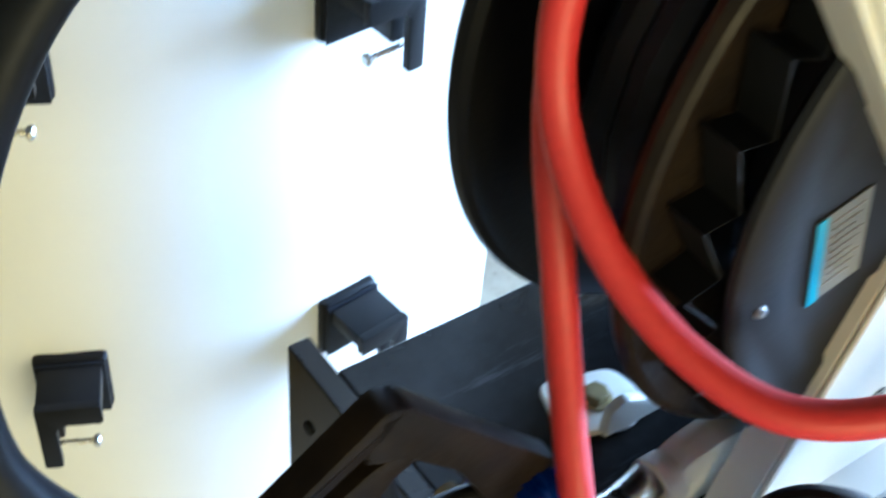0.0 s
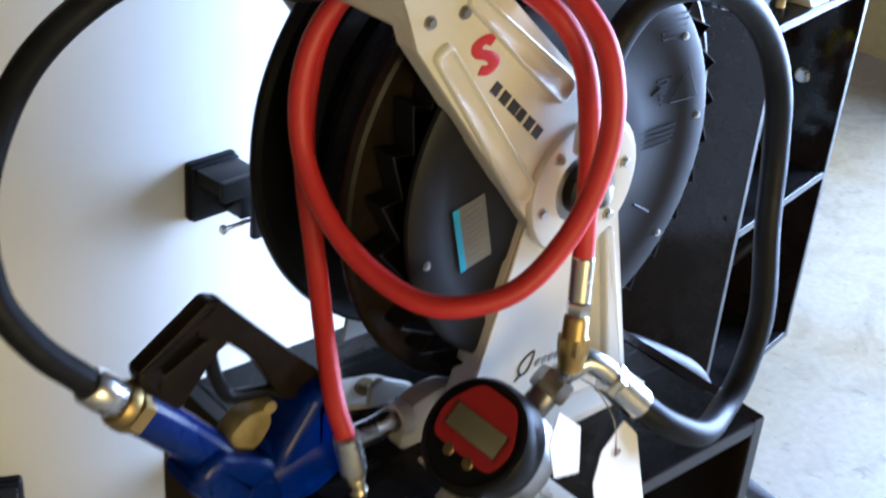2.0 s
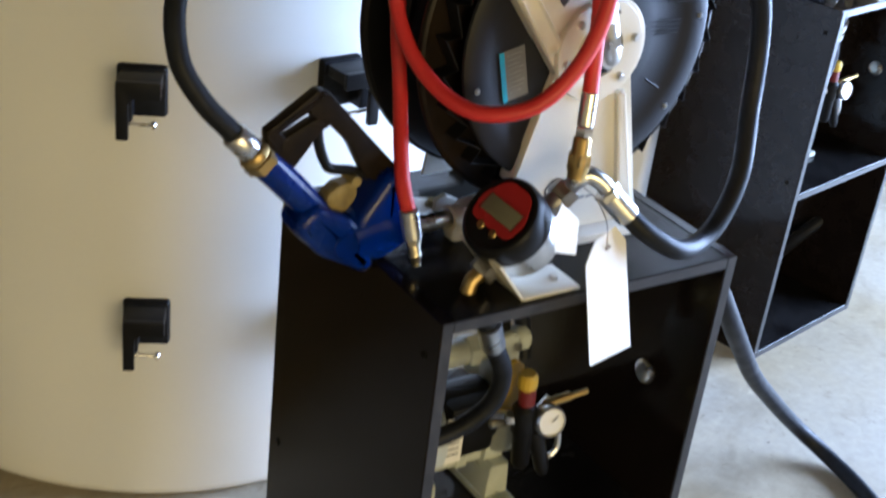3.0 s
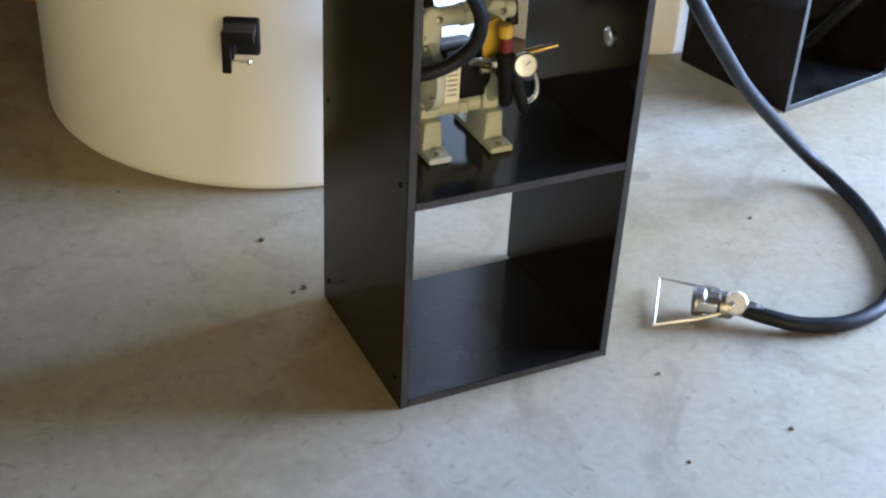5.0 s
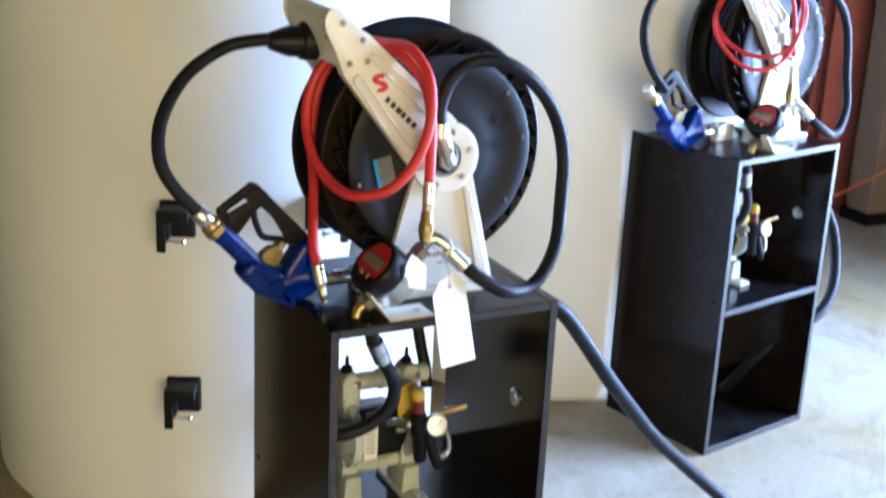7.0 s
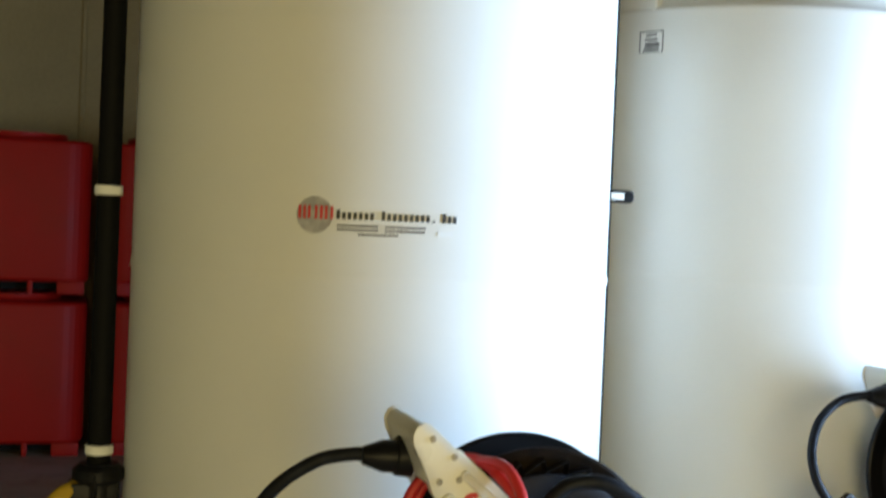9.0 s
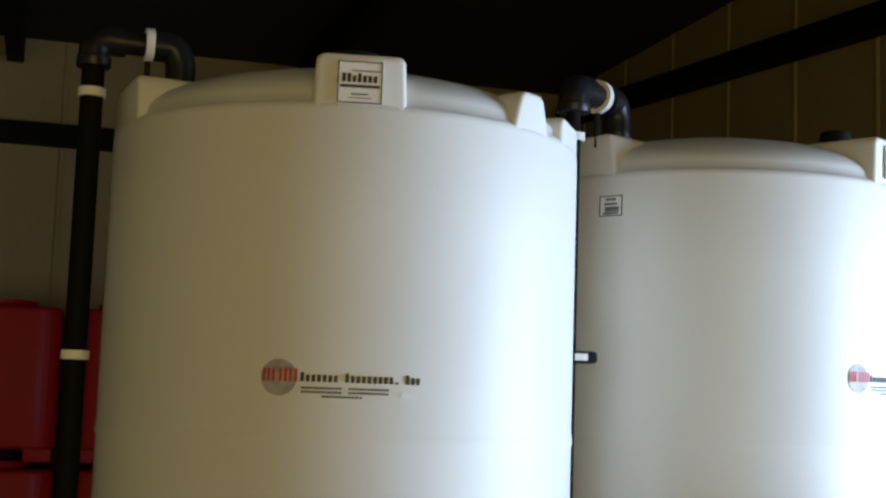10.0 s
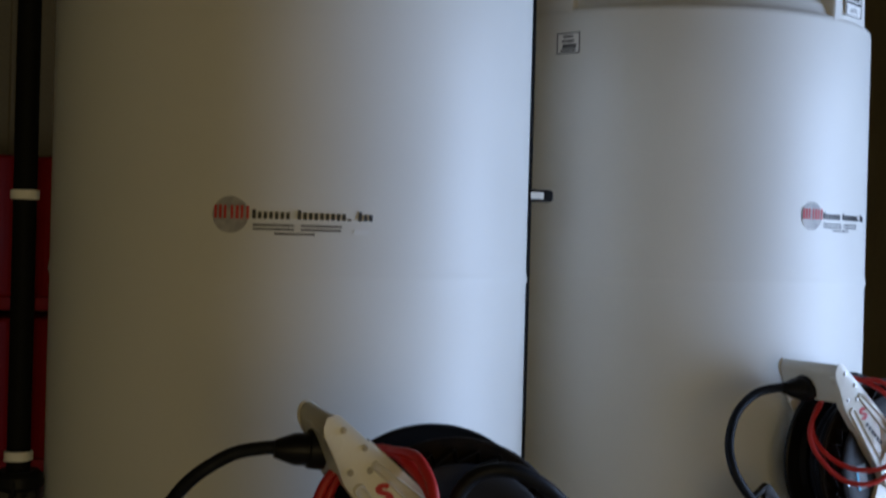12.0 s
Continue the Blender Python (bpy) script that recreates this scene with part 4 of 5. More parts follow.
def nozzle():
    """A fuelling nozzle: blue body and handle, black guard and trigger, bright spout."""
    o = thing("fuel_nozzle", "blue dispensing nozzle with a black hand guard resting on the stand", "nozzle", "nozzles", at=(0, 0.18, SH))
    inv = Matrix.Translation((0, -0.18, -SH))

    def put(name, bm, mat, label="", parent=None, smooth=45):
        bmesh.ops.transform(bm, matrix=inv, verts=bm.verts)
        return part(name, bm, mat, parent or o, label, smooth)

    y = 0.187
    b = BM()
    tube(b, [(-0.152, y, 1.093), (-0.12, y, 1.06), (-0.085, y, 1.022), (-0.055, y, 0.992)], 0.0195, 18)
    slab(b, rounded([(-0.113, 1.014), (-0.09, 1.034), (-0.034, 1.006), (-0.004, 0.97), (-0.004, 0.931), (-0.022, 0.931), (-0.078, 0.961), (-0.108, 0.994)], 0.01, 4), y - 0.028, y + 0.028, 0.014, 5)
    slab(b, rounded([(-0.032, 1.0), (0.012, 1.063), (0.034, 1.046), (0.046, 1.0), (0.047, 0.962), (0.022, 0.947), (0.002, 0.9415), (-0.034, 0.956)], 0.012, 4), y - 0.029, y + 0.029, 0.014, 5)
    tube(b, [(-0.03, y, 0.975), (0.005, y, 0.985), (0.04, y - 0.004, 0.985)], 0.033, 18)
    rod(b, (-0.045, y - 0.03, 0.972), (-0.045, y + 0.03, 0.972), 0.02, 20, 0.004)
    put("body", b, M_BLUE, "glossy blue enamel body")
    b = BM()
    for o2 in ([(-0.153, 1.13), (-0.086, 1.177), (-0.074, 1.172), (-0.084, 1.159), (-0.141, 1.124)],
               [(-0.152, 1.128), (-0.138, 1.13), (-0.126, 1.121), (-0.131, 1.092), (-0.147, 1.106)],
               [(-0.138, 1.118), (-0.127, 1.121), (-0.094, 1.138), (-0.076, 1.144), (-0.066, 1.131), (-0.08, 1.124), (-0.114, 1.08), (-0.133, 1.092)],
               [(-0.09, 1.174), (-0.074, 1.173), (-0.03, 1.125), (0.03, 1.062), (0.012, 1.042), (-0.014, 1.052), (-0.043, 1.104), (-0.07, 1.131), (-0.098, 1.146)]):
        slab(b, rounded(o2, 0.004, 3), y - 0.009, y + 0.009, 0.003, 2)
    put("hand_guard", b, M_GUARD, "black moulded hand guard")
    b = BM()
    tube(b, [(-0.083, y, 1.132), (-0.079, y, 1.105), (-0.069, y, 1.078), (-0.058, y, 1.068), (-0.03, y, 1.062), (-0.008, y, 1.052)], 0.0065, 10)
    put("trigger", b, M_PLASTIC, "black trigger lever")
    b = BM()
    slab(b, rounded([(-0.066, 1.022), (-0.07, 1.036), (-0.052, 1.05), (-0.028, 1.052), (-0.026, 1.03), (-0.042, 1.01)], 0.006, 3), y - 0.012, y + 0.012, 0.004, 2)
    rod(b, (-0.03, y - 0.014, 1.052), (-0.03, y + 0.014, 1.052), 0.007, 12)
    put("valve_stem", b, M_TAN, "dull yellow valve lever")
    b = BM()
    nut(b, (-0.148, y, 1.088), (-0.72, 0, 0.72), 0.0225, 0.016)
    lathe(b, [(0, 0), (0.02, 0), (0.021, 0.004), (0.018, 0.01), (0, 0.01)], (-0.16, y, 1.1), (-0.72, 0, 0.72))
    put("swivel_nut", b, M_BRASS, "brass swivel nut")
    b = BM()
    rod(b, (-0.162, y, 1.102), (-0.19, y, 1.132), 0.0165, 18, 0.003)
    put("hose_ferrule", b, M_CHROME, "bright crimped ferrule")
    b = BM()
    rod(b, (0.035, y - 0.006, 0.978), (0.06, y - 0.008, 0.974), 0.018, 16, 0.003)
    put("nose_collar", b, M_PLASTIC)
    b = BM()
    tube(b, [(0.055, y - 0.008, 0.974), (0.09, y - 0.008, 0.974), (0.13, y, 0.972)], 0.0125, 16)
    put("spout", b, M_CHROME, "bright metal spout")
    return o


def spout_holder():
    o = thing("spout_holder", "cream cast holder block gripping the nozzle spout", "holder", "nozzle holders", at=(0.15, 0.2, SH))
    b = BM()
    slab(b, rounded([(-0.03, 0.0), (0.055, 0.0), (0.05, 0.05), (0.02, 0.058), (-0.015, 0.052), (-0.028, 0.03)], 0.01), -0.03, -0.006, 0.004)
    part("block", b, M_CREAM, o)
    b = BM()
    lathe(b, [(0.013, 0), (0.018, 0), (0.0185, 0.003), (0.0185, 0.014), (0.013, 0.014)], (-0.032, -0.02, 0.033), (1, 0, 0), 20)
    part("ring", b, M_CREAM, o)
    return o


def meter():
    """A round digital flow meter on a bent plate, with elbows at both ports."""
    o = thing("flow_meter", "round black digital flow meter with a red face", "flow meter", "flow meters", at=(0.17, 0.05, SH))
    inv = Matrix.Translation((-0.17, -0.05, -SH))

    def put(name, bm, mat, label="", parent=None, smooth=35):
        bmesh.ops.transform(bm, matrix=inv, verts=bm.verts)
        return part(name, bm, mat, parent or o, label, smooth)

    n = Vector((-0.72, -0.1, 0.69)).normalized()
    c = Vector((0.134, 0.058, 1.012))
    px = n.cross(Vector((0.77, 0.0, 0.64))).normalized() * -1
    mt = Matrix((px, n.cross(px), n)).transposed().to_4x4()
    mt.translation = c
    b = BM()
    lathe(b, [(0.0, -0.034), (0.046, -0.034), (0.049, -0.03), (0.049, 0.008), (0.0505, 0.01), (0.0505, 0.014), (0, 0.014)], c, n, 48)
    put("silver_body", b, M_CHROME, "silver cast meter body")
    b = BM()
    lathe(b, [(0, 0.0055), (0.052, 0.0055), (0.054, 0.009), (0.054, 0.038), (0.051, 0.043), (0.047, 0.044), (0.0465, 0.0415), (0, 0.0415)], c, n, 56)
    case = put("case", b, M_PLASTIC, "black round plastic case")
    b = BM()
    m = bmesh.new()
    out = rounded([(-0.036, 0.021), (0.036, 0.021), (0.042, -0.008), (0.022, -0.042), (-0.022, -0.042), (-0.042, -0.008)], 0.012, 4)
    slab(m, out, 0, 0.0016)
    join(b, m, Matrix.Rotation(radians(90), 4, "X"))
    bmesh.ops.transform(b, matrix=mt @ Matrix.Translation((0, 0, 0.0435)), verts=b.verts)
    face = put("face", b, M_FACE, "red printed face", case)
    b = BM()
    box(b, (-0.033, -0.009, 0.0436), (0.033, 0.018, 0.0452), 0.002)
    bmesh.ops.transform(b, matrix=mt, verts=b.verts)
    put("bezel", b, M_PLASTIC, "", case)
    b = BM()
    box(b, (-0.03, -0.007, 0.0447), (0.03, 0.016, 0.0458), 0.0008)
    bmesh.ops.transform(b, matrix=mt, verts=b.verts)
    put("display", b, M_LCD, "grey liquid crystal display", case)
    for x in (-0.012, 0.012):
        b = BM()
        lathe(b, [(0, 0), (0.006, 0), (0.005, 0.002), (0, 0.0024)], (x, -0.023, 0.0436), seg=16)
        bmesh.ops.transform(b, matrix=mt, verts=b.verts)
        put("button", b, M_BRASS, "tan button", case)
    # ports
    d = Vector((0.77, 0.0, 0.64))
    q = c - n * 0.012
    b = BM()
    rod(b, q + d * 0.04, q + d * 0.075, 0.014, 16)
    nut(b, q + d * 0.066, d, 0.019, 0.022)
    put("outlet_nut", b, M_DULL, "dark hex outlet nut")
    b = BM()
    rod(b, q - d * 0.04, q - d * 0.062, 0.014, 16)
    nut(b, q - d * 0.05, -d, 0.019, 0.02)
    put("inlet_nut", b, M_DULL, "dark hex inlet nut")
    b = BM()
    e = q - d * 0.068
    tube(b, [e, e - d * 0.015, e + Vector((-0.018, -0.003, -0.03)), e + Vector((-0.016, -0.006, -0.05))], 0.0105, 12)
    put("inlet_elbow", b, M_BRASS, "brass inlet elbow")
    # bent mounting plate
    b = BM()
    box(b, (0.125, 0.008, SH), (0.212, 0.07, SH + 0.004), 0.001)
    m = bmesh.new()
    box(m, (-0.003, 0.0, 0.0), (0.001, 0.09, 0.07), 0.001)
    join(b, m, Matrix.Translation((0.126, 0.01, SH + 0.001)) @ Matrix.Rotation(radians(-38), 4, "Y"))
    put("mounting_plate", b, M_CREAM, "cream bent mounting plate")
    b = BM()
    screw(b, (0.19, 0.037, SH + 0.004), (0, 0, 1), 0.006, 0.005)
    put("plate_screw", b, M_CHROME)
    # tee above the outlet: brass coupling going up, bent tube going to the big hose
    t0 = q + d * 0.088
    b = BM()
    tube(b, [t0, Vector((0.208, 0.046, 1.075)), Vector((0.222, 0.04, 1.083)), Vector((0.24, 0.031, 1.072)), Vector((0.252, 0.024, 1.055))], 0.0115, 14)
    put("bent_tube", b, M_CHROME, "bright bent metal tube")
    b = BM()
    rod(b, (0.247, 0.027, 1.06), (0.276, 0.012, 1.029), 0.0165, 18, 0.003)
    nut(b, (0.243, 0.029, 1.064), (0.6, -0.3, -0.65), 0.0175, 0.012)
    put("hose_ferrule", b, M_CHROME, "bright crimped ferrule")
    b = BM()
    lathe(b, [(0, 0), (0.012, 0), (0.012, 0.006), (0.014, 0.012), (0.014, 0.03), (0.0115, 0.034), (0.0115, 0.05), (0.009, 0.054), (0, 0.054)], (0.203, 0.041, 1.082), (0.06, 0.08, 1), 20)
    nut(b, (0.204, 0.042, 1.098), (0.06, 0.08, 1), 0.0155, 0.016)
    put("brass_coupling", b, M_BRASS, "brass quick coupling")
    b = BM()
    nut(b, (0.2065, 0.045, 1.136), (0.06, 0.08, 1), 0.0115, 0.012)
    rod(b, (0.207, 0.046, 1.148), (0.2115, 0.052, 1.19), 0.0105, 16, 0.002)
    put("upper_ferrule", b, M_CHROME, "bright crimped ferrule")
    return o


def red_hose(second=False):
    o = thing("red_hose", "red rubber air hose looped round the reel arm", "hose", "red hoses", at=(0.2, 0.1, 1.18))
    pts = [(0.2115, 0.052, 1.186), (0.217, 0.062, 1.24), (0.222, 0.075, 1.3), (0.211, 0.085, 1.362), (0.188, 0.11, 1.402), (0.158, 0.18, 1.428), (0.11, 0.228, 1.412),
           (0.068, 0.248, 1.366), (0.046, 0.248, 1.31), (0.039, 0.23, 1.252), (0.041, 0.186, 1.204), (0.055, 0.133, 1.173), (0.08, 0.085, 1.164), (0.128, 0.05, 1.181), (0.17, 0.036, 1.228),
           (0.194, 0.031, 1.29), (0.202, 0.038, 1.35), (0.2, 0.066, 1.398), (0.182, 0.125, 1.43), (0.13, 0.238, 1.408), (0.083, 0.268, 1.352), (0.061, 0.262, 1.25), (0.051, 0.224, 1.148), (0.026, 0.16, 1.06), (0.024, 0.134, 1.022)]
    if second:
        loop = [(0.196, 0.03, 1.28), (0.207, 0.04, 1.345), (0.2, 0.07, 1.4), (0.18, 0.125, 1.428), (0.138, 0.205, 1.408), (0.08, 0.23, 1.35), (0.048, 0.222, 1.285), (0.05, 0.18, 1.23), (0.075, 0.12, 1.196), (0.12, 0.07, 1.192), (0.165, 0.042, 1.215)]
        pts = pts[:7] + [(0.08, 0.222, 1.355), (0.036, 0.215, 1.3), (0.02, 0.195, 1.25), (0.026, 0.15, 1.2), (0.05, 0.11, 1.165), (0.09, 0.072, 1.155), (0.14, 0.048, 1.175), (0.176, 0.034, 1.222)] + loop + [(0.198, 0.03, 1.262), (0.212, 0.03, 1.32), (0.214, 0.045, 1.36)]
    b = BM()
    tube(b, pts, 0.0068 if second else 0.0098, 14, 8)
    bmesh.ops.transform(b, matrix=Matrix.Translation((-0.2, -0.1, -1.18)), verts=b.verts)
    part("hose", b, M_RED, o, smooth=60)
    if second:
        o["label"] = "red rubber air hose hung in loops on the reel arm"
        return o
    b = BM()
    rod(b, (0.024, 0.134, 1.025), (0.031, 0.128, 0.985), 0.0125, 14, 0.002)
    bmesh.ops.transform(b, matrix=Matrix.Translation((-0.2, -0.1, -1.18)), verts=b.verts)
    part("ferrule", b, M_CHROME, o, "bright crimped ferrule")
    b = BM()
    nut(b, (0.0305, 0.1285, 0.988), (0.17, -0.15, -1), 0.0105, 0.01)
    lathe(b, [(0, 0), (0.007, 0), (0.0085, 0.004), (0.007, 0.01), (0.009, 0.016), (0.006, 0.022), (0.006, 0.03), (0, 0.03)], (0.032, 0.127, 0.979), (0.17, -0.15, -1), 14)
    bmesh.ops.transform(b, matrix=Matrix.Translation((-0.2, -0.1, -1.18)), verts=b.verts)
    part("plug", b, M_PLUG, o, "pale brass quick plug")
    return o


def hose_thing(name, label, pts, r, at, group="", mat=None, extra=()):
    o = thing(name, label, "hose", group, at=at)
    inv = Matrix.Translation((-at[0], -at[1], -at[2]))
    b = BM()
    tube(b, pts, r, 16, 9)
    bmesh.ops.transform(b, matrix=inv, verts=b.verts)
    part("hose", b, mat or M_RUBBER, o, smooth=60)
    for nm, a, c, rr, mt, lb in extra:
        b = BM()
        lathe(b, [(0, 0), (rr * (0.55 if nm == "rubber_boot" else 1.0), 0), (rr, (Vector(c) - Vector(a)).length * 0.6), (rr, (Vector(c) - Vector(a)).length), (0, (Vector(c) - Vector(a)).length)], a, Vector(c) - Vector(a), 18)
        bmesh.ops.transform(b, matrix=inv, verts=b.verts)
        part(nm, b, mt, o, lb)
    return o


def delivery_hose():
    return hose_thing("delivery_hose", "black rubber hose from the reel outlet to the nozzle",
                      [(0.03, 0.25, 1.422), (0.0, 0.25, 1.425), (-0.052, 0.265, 1.423), (-0.11, 0.281, 1.407), (-0.184, 0.272, 1.359), (-0.236, 0.242, 1.288), (-0.247, 0.212, 1.222), (-0.225, 0.197, 1.173), (-0.194, 0.19, 1.137), (-0.18, 0.187, 1.121)],
                      0.0125, (0, 0.22, 1.42), "delivery hoses", None, (("rubber_boot", (-0.03, 0.252, 1.424), (0.03, 0.248, 1.422), 0.029, M_PLASTIC, "black conical hose stop"),))


def supply_hose():
    return hose_thing("supply_hose", "black rubber hose looping from the meter to the reel hub",
                      [(0.27, 0.015, 1.035), (0.3, -0.004, 1.008), (0.35, -0.012, 0.98), (0.41, 0.008, 0.972), (0.452, 0.02, 0.995), (0.487, 0.036, 1.05), (0.51, 0.066, 1.13), (0.517, 0.08, 1.205), (0.499, 0.08, 1.275), (0.46, 0.077, 1.335), (0.408, 0.074, 1.38), (0.355, 0.078, 1.404), (0.303, 0.092, 1.398), (0.268, 0.096, 1.368), (0.25, 0.097, 1.32), (0.25, 0.095, 1.278)],
                      0.0135, (0.3, 0, SH), "supply hoses", None, (("crimp_collar", (0.2505, 0.0953, 1.288), (0.2497, 0.095, 1.262), 0.0158, M_CHROME, "bright crimped collar"),))


def paper_tag():
    o = thing("card_tag", "blank white card tag hanging from the meter", "tag", "card tags", at=(0.236, 0.0, 0.999))
    b = BM()
    slab(b, rounded([(-0.022, 0.012), (0.018, 0.024), (0.037, 0.0), (0.04, -0.148), (-0.04, -0.148), (-0.04, -0.012)], 0.002, 2), -0.0005, 0.0005)
    bmesh.ops.transform(b, matrix=Matrix.Rotation(radians(-14), 4, "X") @ Matrix.Rotation(radians(10), 4, "Z") @ Matrix.Rotation(radians(-4), 4, "Y"), verts=b.verts)
    part("card", b, M_PAPER, o)
    b = BM()
    lathe(b, [(0.002, 0), (0.0042, 0), (0.0042, 0.0006), (0.002, 0.0006)], (0.0, -0.0022, 0.001), (0, -1, -0.2), 16)
    part("eyelet", b, M_BROWN, o, "reddish reinforcing ring")
    b = BM()
    tube(b, [(0.0, -0.001, 0.001), (0.002, 0.01, 0.03), (-0.005, 0.03, 0.055), (-0.022, 0.036, 0.07)], 0.0008, 6)
    part("wire", b, M_DULL, o)
    return o


def small_tag():
    o = thing("small_tag", "small white folded card on the meter outlet", "tag", "card tags", at=(0.166, 0.004, 1.033))
    b = BM()
    slab(b, rounded([(-0.02, 0.012), (-0.004, 0.036), (0.026, 0.008), (0.02, -0.036), (-0.016, -0.024)], 0.002, 2), -0.0005, 0.0005)
    bmesh.ops.transform(b, matrix=Matrix.Rotation(radians(8), 4, "Z") @ Matrix.Rotation(radians(-12), 4, "X"), verts=b.verts)
    part("card", b, M_PAPER, o)
    return o


def pump():
    """A double-diaphragm pump: two ribbed chambers with feet, black centre block, manifold and studs."""
    at = (0.188, 0.2, SHELF)
    o = thing("diaphragm_pump", "pale green-grey plastic diaphragm pump standing on the shelf", "pump", "pumps", at=at)
    for x, w in ((-0.055, -1), (0.052, 1)):
        b = BM()
        lathe(b, [(0, 0.036), (0.03, 0.036), (0.05, 0.031), (0.064, 0.024), (0.074, 0.022), (0.075, 0.006), (0.066, 0.0), (0, 0.0)], (x, 0, 0.155), (w, 0, 0), 36)
        ch = part("chamber", b, M_PUMP, o, "round ribbed pump chamber")
        for k in range(8):
            a = 2 * math.pi * k / 8 + 0.39
            b = BM()
            screw(b, (x + w * 0.022, 0.069 * math.cos(a), 0.155 + 0.069 * math.sin(a)), (w, 0, 0), 0.004, 0.006)
            part("chamber_bolt", b, M_CHROME, ch)
        b = BM()
        xm = x + w * 0.012
        slab(b, rounded([(xm - 0.018, 0.05), (xm + 0.018, 0.05), (xm + 0.015, 0.2), (xm + 0.02, 0.235), (xm + 0.02, 0.278), (xm + 0.008, 0.292), (xm - 0.008, 0.292), (xm - 0.02, 0.278), (xm - 0.02, 0.235), (xm - 0.015, 0.2)], 0.006), -0.026, 0.02, 0.005)
        slab(b, rounded([(xm - 0.022, 0.0), (xm + 0.022, 0.0), (xm + 0.017, 0.07), (xm - 0.017, 0.07)], 0.006), -0.045, 0.035, 0.005)
        part("column", b, M_PUMP, o)
        b = BM()
        box(b, (xm - 0.024, -0.085, 0.0), (xm + 0.024, 0.085, 0.014), 0.005)
        ft = part("foot", b, M_PUMP, o)
        for y in (-0.068, 0.068):
            b = BM()
            screw(b, (xm, y, 0.014), (0, 0, 1), 0.007, 0.006)
            part("foot_bolt", b, M_CHROME, ft)
        b = BM()
        lathe(b, [(0.0, 0.0), (0.0125, 0.0), (0.0105, 0.012), (0.0045, 0.018), (0.004, 0.034), (0, 0.036)], (xm - 0.004, -0.006, 0.29), seg=14)
        part("stud", b, M_STEEL, o, "dark threaded stud")
        b = BM()
        screw(b, (xm + 0.012, -0.026, 0.268), (0.3, -1, 0.2), 0.006, 0.006)
        part("head_bolt", b, M_CHROME, o)
    b = BM()
    rod(b, (-0.052, 0, 0.155), (0.05, 0, 0.155), 0.05, 32, 0.006)
    box(b, (-0.04, -0.05, 0.11), (0.04, 0.05, 0.2), 0.01)
    part("centre_block", b, M_PLASTIC, o, "black centre block")
    for z, r in ((0.262, 0.019), (0.075, 0.017)):
        b = BM()
        rod(b, (-0.085, 0, z), (0.112 if z > 0.2 else 0.085, 0, z), r, 20, 0.005)
        nut(b, (0.0, 0, z), (1, 0, 0), r * 1.3, 0.02)
        part("manifold", b, M_PUMP, o)
    b = BM()
    slab(b, rounded([(-0.05, 0.11), (-0.02, 0.11), (-0.02, 0.19), (-0.05, 0.19)], 0.002), -0.0535, -0.0525)
    part("pump_label", b, M_PAPER, o, "white data label with grey lines")
    b = BM()
    for k in range(6):
        box(b, (-0.046, -0.0548, 0.175 - k * 0.01), (-0.026, -0.0538, 0.178 - k * 0.01))
    part("label_lines", b, M_GREYINK, o)
    return o


